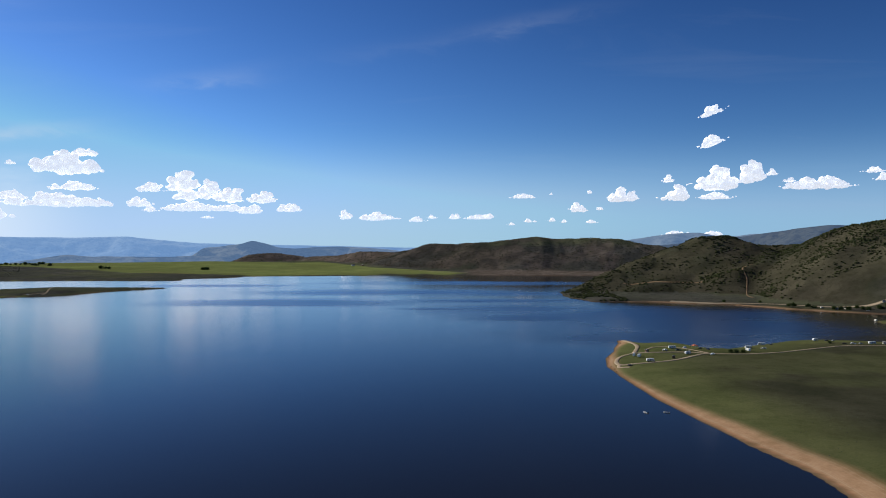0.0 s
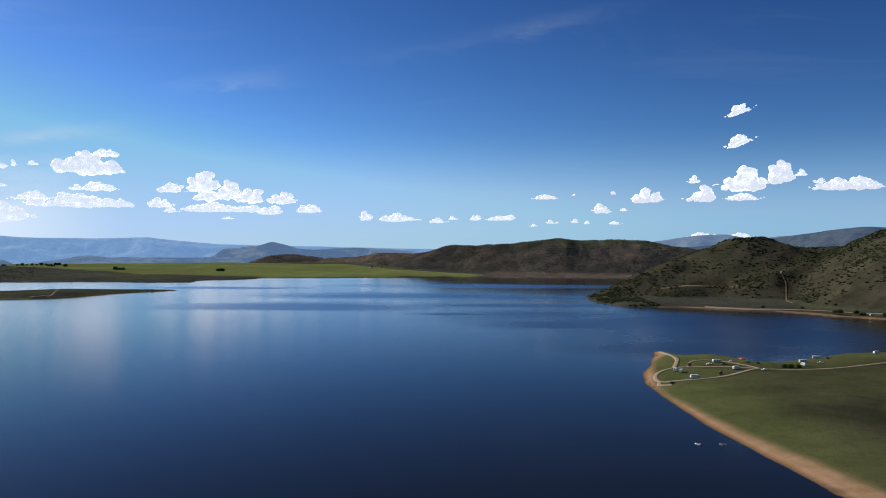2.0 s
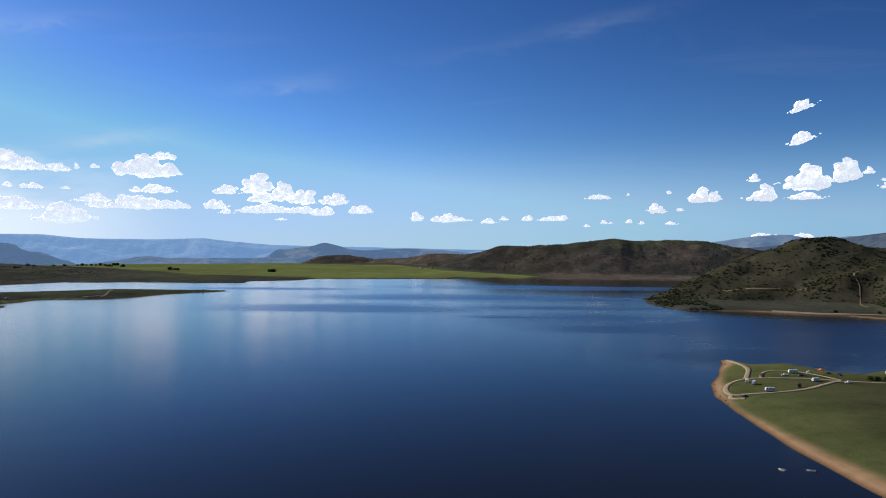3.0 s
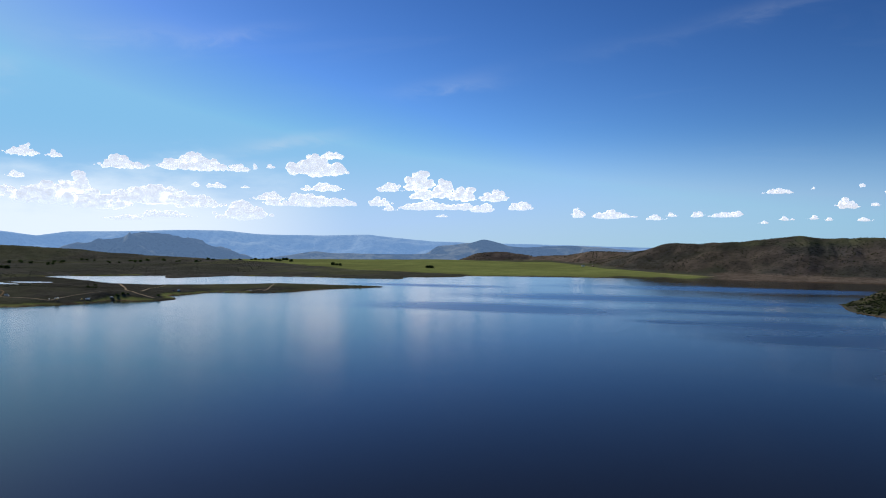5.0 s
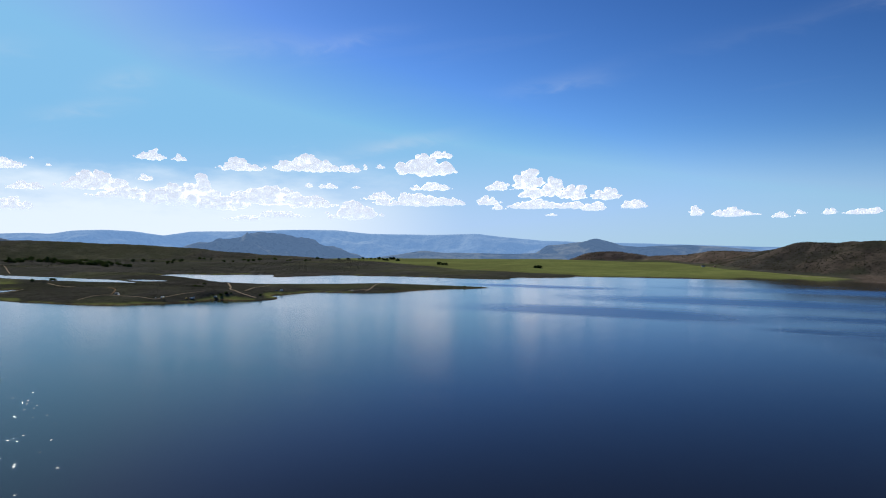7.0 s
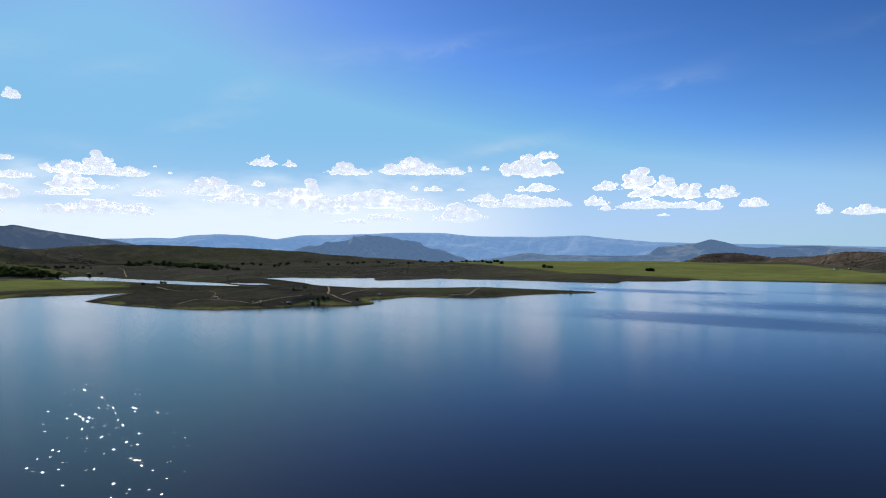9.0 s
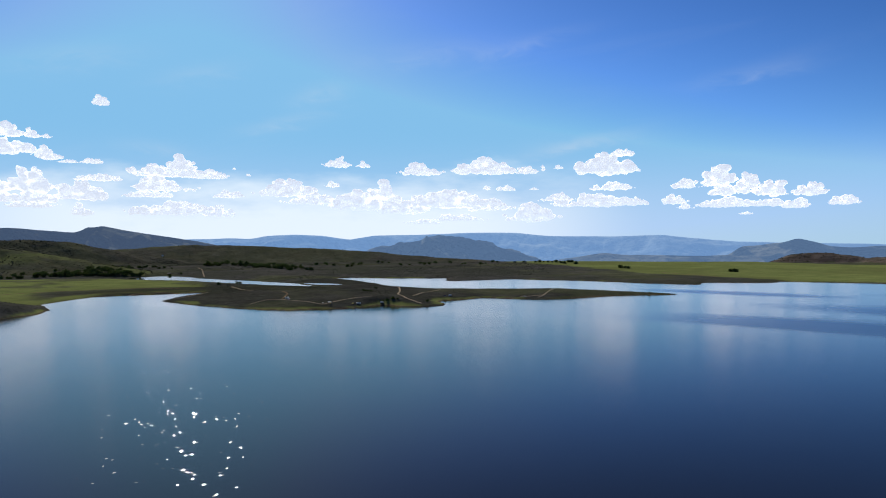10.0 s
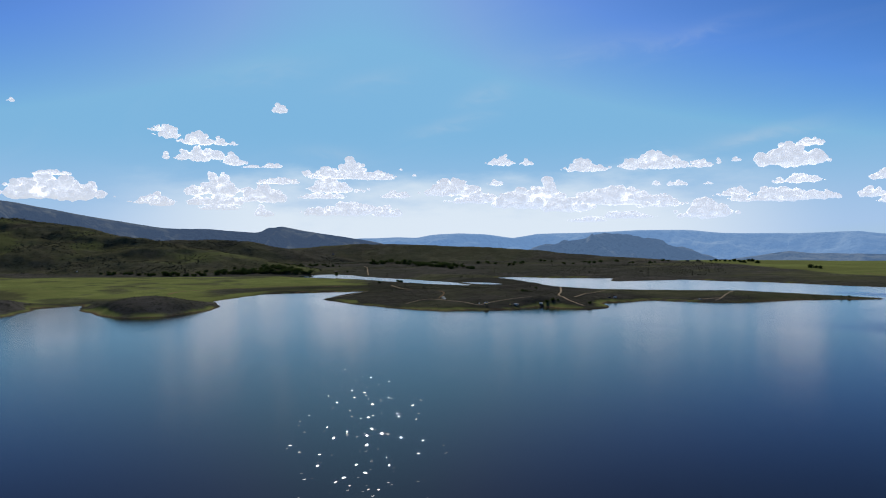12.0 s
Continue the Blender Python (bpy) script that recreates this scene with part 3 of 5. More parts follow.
    far_side = smooth(-x, 500, 620)
    bare = smooth(-x, 900, 1000) * smooth(y, 640, 700) * smooth(s + 10 * n1, 22, 34) * (1 - smooth(s + 24 * n1, 75, 95)) * (1 - smooth(y, 1000, 1060))
    g = g * (1 - 0.85 * bare) * (1 - far_side * (1 - smooth(y, 1050, 1120)) * 0.5 * smooth(n1 * 0.8 + n2 * 0.4, 0.0, 0.25))
    g = np.maximum(g, far_side * 0.9 * smooth(9 + 14 * n1 - s, 0, 5) * smooth(s, 1, 3) * smooth(n2 + n1, -0.25, 0.1))
    beach = (np.clip(13 - (y - 270) * 0.05, 3.5, 15) * front + 2 + 3 * n1) * (1 - near) + near * (5 + 5 * n1)
    beach = beach + (1 - near) * (9 * np.exp(-((x - 146) ** 2 + (y - 592) ** 2) / 900) + 5 * np.exp(-((x - 116) ** 2 + (y - 500) ** 2) / 900))
    east_beach = smooth(x, 215, 260) * smooth(y, 780, 830) * smooth(1010 - y, 0, 30)
    beach = beach + 5 * east_beach
    sand = smooth(beach - s, 0, 5 + 3 * (1 - near)) * smooth(s, -3, 1)
    sand = sand * (1 - near * (1 - np.maximum(0.3 * smooth(n1 + n2, 0.0, 0.3), 0.9 * east_beach)))
    red = np.maximum(0.85 * (which == 3), 0.5 * smooth(n2 * 0.5 + n1 * 0.8, -0.2, 0.25) * (which == 2))
    red = np.maximum(red, 0.22 * smooth(n2 * 0.8 + n1 * 0.6, 0.0, 0.3) * (which == 1))
    # pale soil ribs on the western hills, spread wider to stand in for haze
    red = np.maximum(red, (0.06 + 0.2 * smooth(n1 - 0.6 * n2, -0.05, 0.25)) * np.isin(which, (4, 5, 6)))
    cliff = (which == 0) * smooth(y, 1670, 1690) * smooth(x, 40, 80)
    g, red = g * (1 - cliff), np.maximum(red, 0.8 * cliff)
    wet = smooth(1.6 - s, 0, 1.5) * 0.8
    scrub = (0.72 + 0.25 * smooth(n1 + n2, -0.2, 0.2)) * (which == 1) + (0.2 + 0.3 * smooth(n1 - n2, -0.2, 0.2)) * (which == 2) + 0.25 * (which == 5) + 0.3 * ((which == 0) & (x > -1150) & (x < -400) & (y > 700) & (y < 1330)) + 0.85 * (1 - smooth(near, 0.5, 0.95)) * (which == 0) * (x > 80)
    return z, g, sand, red, wet, which, s, scrub


def ground_z(x, y):
    return float(land(np.array([x]), np.array([y]))[0][0])


def mesh_object(name, verts, faces, mats, parent=None, smooth_shade=True):
    """A mesh of arrays: verts (n, 3), faces (m, 3 or 4)."""
    me = bpy.data.meshes.new(name)
    faces = np.asarray(faces, np.int32)
    k = faces.shape[1]
    me.vertices.add(len(verts))
    me.vertices.foreach_set("co", np.asarray(verts, np.float32).ravel())
    me.loops.add(faces.size)
    me.loops.foreach_set("vertex_index", faces.ravel())
    me.polygons.add(len(faces))
    me.polygons.foreach_set("loop_start", np.arange(0, faces.size, k, dtype=np.int32))
    me.polygons.foreach_set("use_smooth", np.full(len(faces), smooth_shade))
    me.update(calc_edges=True)
    me.validate()
    for mt in mats:
        me.materials.append(mt)
    ob = new(name, me)
    if parent:
        ob.parent = parent
    return ob


def build_ground():
    """One sheet of land round the lake to the horizon, finer where the camera looks; its hills are pieces of it."""
    az = np.radians(np.concatenate([np.arange(-42, 97, 0.13), np.arange(97, 318, 2.0)]))
    rad = np.concatenate([[4.0], 60 * 1.0142 ** np.arange(0, 50), 121.5 * 1.008 ** np.arange(0, 175), 490 * 1.0142 ** np.arange(0, 31), 760 * 1.0068 ** np.arange(0, 180), 2580 * 1.0142 ** np.arange(0, 60)])
    rad = rad[rad < 4950]
    A, R = np.meshgrid(az, rad)
    X, Y = -20 - np.sin(A) * R, 150 + np.cos(A) * R
    z, g, sand, red, wet, which, s, scrub = (v.reshape(X.shape) for v in land(X.ravel(), Y.ravel()))
    nr, na = X.shape
    idx = np.arange(nr * na).reshape(nr, na)
    nxt = np.roll(idx, -1, axis=1)
    quads = np.stack([idx[:-1], idx[1:], nxt[1:], nxt[:-1]], -1).reshape(-1, 4)
    region = which.ravel()[quads[:, 0]]
    V = np.stack([X.ravel(), Y.ravel(), z.ravel()], 1)
    zones = {"grass": g.ravel(), "sand": sand.ravel(), "red": red.ravel(), "wet": wet.ravel(), "shore": s.ravel(), "scrub": scrub.ravel()}
    names = {0: ("ground", "sage flats, green meadows and a tan beach round the lake", "ground"),
             1: ("hill_east", "dark scrub-covered hill with gullies above the lake", "hill"),
             2: ("hill_north", "long brown hill with a flat green top by the water", "hill"),
             3: ("hill_red", "low reddish hills behind the green meadow", "hill"),
             4: ("mesa_west", "long dark sagebrush slope beyond the lake", "hill"),
             5: ("hill_west", "green grassy hillside with dark brush above the meadow", "hill"),
             6: ("hill_back", "rounded brown hill behind the grassy hillside", "hill")}
    for k, (name, label, cat) in names.items():
        q = quads[region == k]
        if not len(q):
            continue
        used, inv = np.unique(q, return_inverse=True)
        ob = mesh_object(name, V[used], inv.reshape(-1, 4), [LAND])
        for zone, values in zones.items():
            at = ob.data.attributes.new(zone, "FLOAT", "POINT")
            at.data.foreach_set("value", values[used].astype(np.float32))
        tagged(ob, label, cat, kind="structure")


build_ground()

n = 40
gx, gy = np.meshgrid(np.linspace(-1750, 760, n), np.linspace(-900, 1880, n))
wi = np.arange(n * n).reshape(n, n)
water = mesh_object("water", np.stack([gx.ravel(), gy.ravel(), 0 * gx.ravel()], 1), np.stack([wi[:-1, :-1], wi[:-1, 1:], wi[1:, 1:], wi[1:, :-1]], -1).reshape(-1, 4), [WATER])
tagged(water, "dark blue rippled lake water with calmer lanes", "lake", kind="structure")


# ---- far mountains ----
def mountain_range(name, nodes, width, mat, label, seed, rough=1.0, foot=-70.0):
    """A ridge of hills along a crest line, with spurs and hollows on its sides."""
    pts = [Vector(p) for p in nodes]
    crest = []
    for a, b in zip(pts, pts[1:]):
        k = max(2, int((b - a).length / 12))
        crest += [a.lerp(b, i / k) for i in range(k)]
    crest.append(pts[-1])
    c = np.array(crest)
    ker = np.array([1, 2, 3, 2, 1]) / 9.0
    pad = np.pad(c, ((2, 2), (0, 0)), mode="edge")
    c = sum(pad[i:i + len(c)] * ker[i] for i in range(5))
    d = np.gradient(c[:, :2], axis=0)
    nrm = np.stack([-d[:, 1], d[:, 0]], 1) / np.linalg.norm(d, axis=1)[:, None]
    u = np.linspace(-1, 1, 49)
    X = c[:, 0][:, None] + nrm[:, 0][:, None] * u[None] * width
    Y = c[:, 1][:, None] + nrm[:, 1][:, None] * u[None] * width
    fall = (1 - np.abs(u)) ** 1.1
    h = (c[:, 2] - foot)[:, None]
    spur = 1 - np.abs(fbm(X, Y, 420, 5, seed))
    Z = foot + h * fall[None] * (1 + rough * 1.4 * (spur - 0.75) * np.minimum(1, np.abs(u) * 3)[None]) + rough * 4.0 * fbm(X, Y, 150, 5, seed + 5, 0.6) * fall[None] ** 0.3
    nx, nu = X.shape
    idx = np.arange(nx * nu).reshape(nx, nu)
    ob = mesh_object(name, np.stack([X.ravel(), Y.ravel(), Z.ravel()], 1), np.stack([idx[:-1, :-1], idx[1:, :-1], idx[1:, 1:], idx[:-1, 1:]], -1).reshape(-1, 4), [mat])
    return tagged(ob, label, "mountain", kind="structure")


# the blue of each range is haze, set by emission colour and strength
FAR_HAZE = hazed_material("far_hazy_mountain", (0.1, 0.12, 0.12), (0.19, 0.36, 0.68), 0.6)
MID_HAZE = hazed_material("hazy_mountain", (0.1, 0.11, 0.1), (0.16, 0.28, 0.5), 0.42)
NEAR_HAZE = hazed_material("dark_hazy_mountain", (0.075, 0.08, 0.06), (0.12, 0.19, 0.34), 0.34, 50.0)
FOREST_HAZE = hazed_material("forested_hazy_mountain", (0.045, 0.055, 0.05), (0.12, 0.2, 0.38), 0.27, 40.0)
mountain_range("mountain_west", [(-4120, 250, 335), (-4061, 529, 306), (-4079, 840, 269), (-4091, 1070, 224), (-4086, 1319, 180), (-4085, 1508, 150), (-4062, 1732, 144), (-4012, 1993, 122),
               (-3996, 2030, 132), (-3984, 2056, 156), (-3972, 2082, 146), (-3956, 2116, 160), (-3930, 2170, 146), (-3909, 2212, 136), (-3835, 2455, 96), (-3777, 2646, 62), (-3700, 2800, 20)], 620, NEAR_HAZE, "dark wooded mountain ridge with a small rocky knob", 101)
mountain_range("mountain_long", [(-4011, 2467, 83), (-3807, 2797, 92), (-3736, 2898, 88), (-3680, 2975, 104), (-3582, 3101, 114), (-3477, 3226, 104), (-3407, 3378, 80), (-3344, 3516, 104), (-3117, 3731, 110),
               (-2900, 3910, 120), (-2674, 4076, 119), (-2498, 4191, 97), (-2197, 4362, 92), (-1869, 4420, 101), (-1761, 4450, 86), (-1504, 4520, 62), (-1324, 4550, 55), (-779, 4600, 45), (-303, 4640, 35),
               (300, 4650, 20)], 420, FAR_HAZE, "long hazy blue mountain range on the skyline", 111, 0.7)
mountain_range("mountain_butte", [(-3061, 3146, 0), (-2996, 3211, 30), (-2907, 3297, 58), (-2756, 3432, 85), (-2621, 3542, 72), (-2520, 3618, 46), (-2391, 3710, 0), (-2284, 3779, -40)], 380, MID_HAZE,
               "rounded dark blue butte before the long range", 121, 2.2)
mountain_range("mountain_low", [(-2175, 3650, -40), (-1995, 3745, -10), (-1914, 3789, 6), (-1804, 3844, -7), (-1635, 3922, -6), (-1463, 3992, -11), (-1346, 4034, -3), (-1200, 4100, -30)], 260, MID_HAZE,
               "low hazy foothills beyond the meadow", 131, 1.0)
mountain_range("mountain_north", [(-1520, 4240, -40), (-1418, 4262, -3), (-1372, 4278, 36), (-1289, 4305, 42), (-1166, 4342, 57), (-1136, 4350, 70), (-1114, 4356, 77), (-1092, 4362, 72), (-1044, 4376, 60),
               (-1000, 4388, 50), (-975, 4394, 36), (-870, 4417, 28), (-760, 4440, 38), (-613, 4462, 42), (-456, 4470, 36), (-301, 4475, 21), (-100, 4480, -10)], 340, MID_HAZE, "blue mountain with a domed summit", 141, 0.8)
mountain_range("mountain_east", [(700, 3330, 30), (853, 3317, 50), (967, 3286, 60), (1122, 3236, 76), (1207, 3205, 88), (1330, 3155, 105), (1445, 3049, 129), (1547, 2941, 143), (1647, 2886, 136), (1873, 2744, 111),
               (2200, 2600, 90)], 500, FOREST_HAZE, "dark blue forested range behind the scrub hill", 151)

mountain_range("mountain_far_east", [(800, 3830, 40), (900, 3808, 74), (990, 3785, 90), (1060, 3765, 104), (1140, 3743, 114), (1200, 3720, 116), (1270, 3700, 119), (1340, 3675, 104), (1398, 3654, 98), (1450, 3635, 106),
               (1511, 3608, 115), (1580, 3580, 112), (1648, 3547, 100), (1800, 3470, 60)], 420, MID_HAZE, "hazy blue ridge peering over the forested range", 161)


# ---- clouds ----
def ico(sub):
    bm = bmesh.new()
    bmesh.ops.create_icosphere(bm, subdivisions=sub, radius=1.0)
    bm.verts.ensure_lookup_table()
    v = np.array([q.co[:] for q in bm.verts])
    f = np.array([[q.index for q in p.verts] for p in bm.faces])
    bm.free()
    return v, f


ROUGH, ROUGH_F = ico(2)
LUMP, LUMP_F = ico(1)

# azimuth west of north, elevation (degrees), width and height (metres)
CLOUDS_EAST_A = [
    (-20.7, 9.61, 200, 68), (-20.7, 7.40, 209, 72), (-17.9, 3.67, 238, 114), (-20.7, 4.62, 381, 152), (-23.6, 5.14, 209, 152), (-20.9, 3.32, 247, 49),
    (-17.5, 4.66, 95, 49), (-24.7, 4.93, 76, 41), (-25.8, 4.35, 85, 30), (-27.7, 4.07, 438, 76), (-31.0, 4.84, 133, 34), (-31.5, 4.38, 95, 49),
    (-13.8, 3.55, 162, 99), (-14.9, 3.42, 104, 68), (-11.7, 3.76, 38, 26), (-10.8, 2.58, 148, 68), (-12.5, 2.45, 57, 19), (-6.5, 3.48, 171, 34),
    (-8.7, 3.63, 30, 15), (-3.8, 1.94, 106, 34), (-1.4, 1.89, 68, 34), (-7.1, 1.55, 91, 26),
]
CLOUDS_EAST_B = [
    (-8.7, 1.62, 76, 26), (-9.7, 1.50, 61, 22), (-5.6, 1.29, 64, 19), (-11.9, 1.46, 87, 22), (-18.2, 0.5, 200, 40), (-20.7, 0.52, 140, 36),
]
CLOUDS_MIDDLE_A = [
    (27.3, 5.49, 419, 148), (26.3, 6.24, 171, 53), (26.9, 3.85, 286, 57), (30.9, 3.08, 247, 57), (28.6, 2.84, 476, 87), (26.4, 2.75, 362, 64),
    (19.8, 4.43, 324, 133), (21.5, 3.89, 228, 64), (18.9, 3.51, 247, 95), (17.5, 3.91, 171, 95), (15.9, 3.41, 267, 95), (13.8, 3.30, 209, 83),
    (11.7, 2.49, 171, 57), (18.0, 2.52, 495, 64), (14.7, 2.37, 171, 64), (22.5, 2.79, 171, 64), (21.8, 2.33, 114, 45), (19.6, 2.51, 267, 57),
    (17.8, 1.73, 87, 19), (7.4, 1.99, 114, 64), (5.2, 1.89, 209, 64), (3.8, 1.78, 133, 26),
]
CLOUDS_MIDDLE_B = [
    (1.7, 1.66, 133, 38), (0.6, 1.84, 76, 26), (-1.1, 1.85, 83, 34), (-3.0, 1.84, 190, 34),
]
CLOUDS_LOW = [
    (47.3, 5.75, 206, 71), (45.4, 5.61, 99, 46), (41.1, 5.27, 320, 85), (36.0, 5.48, 497, 113), (33.2, 5.12, 177, 49), (31.9, 5.24, 35, 35),
    (30.8, 5.31, 64, 32), (36.1, 3.84, 56, 32), (34.7, 3.83, 128, 39), (32.6, 3.73, 64, 17), (44.0, 3.75, 220, 128), (50.8, 3.81, 462, 113),
    (55.1, 3.34, 213, 49), (47.7, 4.13, 106, 42), (39.2, 3.04, 675, 120), (35.8, 2.61, 320, 85), (32.8, 2.00, 391, 128), (45.9, 3.02, 462, 142),
    (49.2, 3.08, 391, 85), (42.5, 2.61, 391, 120), (38.3, 1.64, 391, 49), (40.9, 1.35, 248, 35),
]
CLOUDS_WEST_A = [
    (63.5, 9.59, 110, 64), (71.4, 7.77, 190, 87), (71.6, 7.95, 171, 45), (69.0, 7.33, 305, 87), (67.7, 7.15, 95, 57), (66.8, 7.00, 64, 26),
    (71.4, 6.07, 49, 49), (69.6, 6.25, 247, 99), (68.2, 6.22, 228, 68), (66.8, 5.93, 190, 87), (65.5, 5.38, 125, 19), (64.1, 5.47, 133, 34),
    (68.1, 4.09, 381, 144), (69.5, 3.64, 152, 64), (64.9, 3.44, 343, 114), (63.7, 4.36, 267, 45), (68.1, 3.03, 362, 83), (67.6, 2.56, 286, 53),
    (58.5, 5.48, 228, 114), (60.5, 5.07, 247, 68), (58.4, 4.83, 572, 64), (56.5, 4.64, 228, 41),
]
CLOUDS_WEST_B = [
    (59.4, 4.01, 419, 95), (60.5, 3.29, 305, 41), (58.8, 2.32, 572, 91), (55.9, 2.11, 228, 76), (71.8, 2.99, 171, 83), (64.7, 2.18, 133, 76),
    (53.7, 4.74, 38, 15), (54.7, 5.19, 26, 15),
]
CLOUDS_FAR_WEST = [
    (78.5, 3.69, 675, 142), (79.6, 4.18, 320, 106), (78.6, 4.70, 213, 32), (72.3, 2.97, 284, 56), (80.9, 9.31, 49, 28),
]
ALL_CLOUDS = CLOUDS_EAST_A + CLOUDS_EAST_B + CLOUDS_MIDDLE_A + CLOUDS_MIDDLE_B + CLOUDS_LOW + CLOUDS_WEST_A + CLOUDS_WEST_B + CLOUDS_FAR_WEST


BILLOW = {}
for size in (0.5, 0.2, 0.08):
    tex = bpy.data.textures.new("billow", "CLOUDS")
    tex.noise_scale, tex.noise_depth = size, 3
    BILLOW[size] = tex


def cloud(az, el, w, h, seed, slope=0.0):
    """A cumulus: lobes of billows heaped over a flatter base, fused into one skin and roughened."""
    rng = np.random.RandomState(seed)
    a, e = radians(az), radians(el)
    centre = (-20 - 4700 * math.sin(a), 150 + 4700 * math.cos(a), 80 + 4700 * math.tan(e))
    ratio = w / h
    lobes = [(rng.uniform(-0.8, 0.8), rng.uniform(0.55, 0.95), rng.uniform(0.22, 0.5)) for _ in range(int(np.clip(ratio * 1.3, 3, 8)))]
    lobes[0] = (rng.uniform(-0.35, 0.35), 1.0, 0.5)
    verts, faces, off = [], [], 0

    def puff(x, y, z, r, flat=0.85):
        nonlocal off
        q = ROUGH * r * np.array([1.15, 1.15, flat]) * rng.uniform(0.88, 1.12, (len(ROUGH), 1))
        q = q + np.array([x, y, z])
        q[:, 2] = np.where(q[:, 2] < -0.42, -0.42 + 0.35 * (q[:, 2] + 0.42), q[:, 2])
        verts.append(q)
        faces.append(ROUGH_F + off)
        off += len(q)

    # in units of the cloud's height: x runs along its width, y in depth
    steps = max(3, int(ratio / 0.3))
    for i in range(steps + 1):
        t = -1 + 2 * i / steps
        top = max(hh * math.exp(-((t - c) / s) ** 2) for c, hh, s in lobes) * (1 - abs(t) ** 3) ** 0.5 if abs(t) < 1 else 0
        half = ratio / 2 - 0.22
        x = t * half + rng.uniform(-0.06, 0.06)
        puff(x, rng.uniform(-0.12, 0.12), -0.34 + 0.09 * rng.uniform(-1, 1) + 0.1 * abs(t) ** 2, (0.09 + 0.17 * top) * rng.uniform(0.75, 1.25), 0.7)
        z = -0.25
        while z < top - 0.62:
            r = rng.uniform(0.17, 0.26)
            puff(x + rng.uniform(-0.12, 0.12), rng.uniform(-0.22, 0.22), z, r)
            puff(x + rng.uniform(-0.2, 0.2), rng.uniform(-0.35, 0.35), z + rng.uniform(-0.05, 0.15), r * 0.6)
            z += 0.13
    turn = lambda P: np.stack([P[:, 0] * math.cos(a) - P[:, 1] * math.sin(a), P[:, 0] * math.sin(a) + P[:, 1] * math.cos(a), P[:, 2]], 1)
    thing = new("cloud")
    thing.location, thing.scale = centre, (h, h, h)
    spots = np.concatenate(verts)
    spots[:, 2] += slope * spots[:, 0]
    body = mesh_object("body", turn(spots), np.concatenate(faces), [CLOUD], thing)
    fuse = body.modifiers.new("fuse", "REMESH")
    fuse.mode, fuse.voxel_size, fuse.use_smooth_shade = "VOXEL", max(1 / 30, ratio / 150), True
    for size, depth in ((0.5, 0.24), (0.2, 0.09), (0.08, 0.02)):
        dis = body.modifiers.new("billow", "DISPLACE")
        dis.texture, dis.strength, dis.mid_level, dis.texture_coords = BILLOW[size], depth, 0.5, "LOCAL"
    return tagged(thing, "large white cumulus cloud with a grey flat base" if w > 280 else "white cumulus cloud above the skyline" if w > 120 else "small white wisp of cumulus cloud",
                  "cloud", group="cumulus clouds over the lake")


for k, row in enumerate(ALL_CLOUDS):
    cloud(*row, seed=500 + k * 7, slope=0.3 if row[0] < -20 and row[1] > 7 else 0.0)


# ---- tracks and roads ----
def smooth_line(nodes, step=4.0):
    """A soft curve through plan points."""
    p = [np.array(q, float) for q in nodes]
    p = [2 * p[0] - p[1]] + p + [2 * p[-1] - p[-2]]
    out = []
    for i in range(1, len(p) - 2):
        k = max(2, int(np.linalg.norm(p[i + 1] - p[i]) / step))
        for j in range(k):
            t = j / k
            out.append(0.5 * (2 * p[i] + (p[i + 1] - p[i - 1]) * t + (2 * p[i - 1] - 5 * p[i] + 4 * p[i + 1] - p[i + 2]) * t * t + (3 * p[i] - p[i - 1] - 3 * p[i + 1] + p[i + 2]) * t ** 3))
    out.append(p[-2])
    return np.array(out)


def track(nodes, width, mat, label, lift=0.22):
    """A worn dirt lane laid on the ground, with ragged edges and a shallow thickness."""
    c = smooth_line(nodes)
    d = np.gradient(c, axis=0)
    nrm = np.stack([-d[:, 1], d[:, 0]], 1) / np.linalg.norm(d, axis=1)[:, None]
    wob = 1 + 0.3 * fbm(c[:, 0], c[:, 1], 14, 3, 13)
    rows = []
    for u, dz in ((-0.56, -0.5), (-0.5, 0.0), (-0.17, 0.06), (0.17, 0.06), (0.5, 0.0), (0.56, -0.5)):
        q = c + nrm * (u * width * wob)[:, None]
        rows.append(np.stack([q[:, 0], q[:, 1], land(q[:, 0], q[:, 1])[0] + lift + dz], 1))
    V = np.stack(rows, 1)
    m, k = V.shape[:2]
    idx = np.arange(m * k).reshape(m, k)
    ob = mesh_object("road", V.reshape(-1, 3), np.stack([idx[:-1, :-1], idx[:-1, 1:], idx[1:, 1:], idx[1:, :-1]], -1).reshape(-1, 4), [mat])
    return tagged(ob, label, "dirt road", kind="structure")


track([(360, 552), (327, 550), (306, 549), (286, 546), (239, 521), (215, 513), (201, 511), (182, 512), (170, 502), (158, 491), (146, 484), (133, 480), (121, 479), (115, 480), (114, 487), (116, 498),
       (121, 510), (129, 519), (136, 523), (145, 523), (157, 522), (170, 520), (182, 514)], 2.6, PALE_DIRT, "pale dirt track looping round the campsite")
track([(143, 524), (147, 537), (154, 547), (163, 549), (173, 543), (179, 532), (184, 516)], 1.8, PALE_DIRT, "thin dirt track behind the trailers")
track([(134, 523), (140, 540), (146, 560), (147, 585), (146, 604)], 2.8, PALE_DIRT, "sandy path down to the tip of the point")
track([(115, 482), (112, 474), (118, 470)], 2.8, PALE_DIRT, "bare earth pull-off at the end of the loop")
track([(280, 1160), (294, 1155), (316, 1149), (339, 1136), (368, 1134), (392, 1128)], 3.4, DIRT, "pale road cut along the foot of the hill")
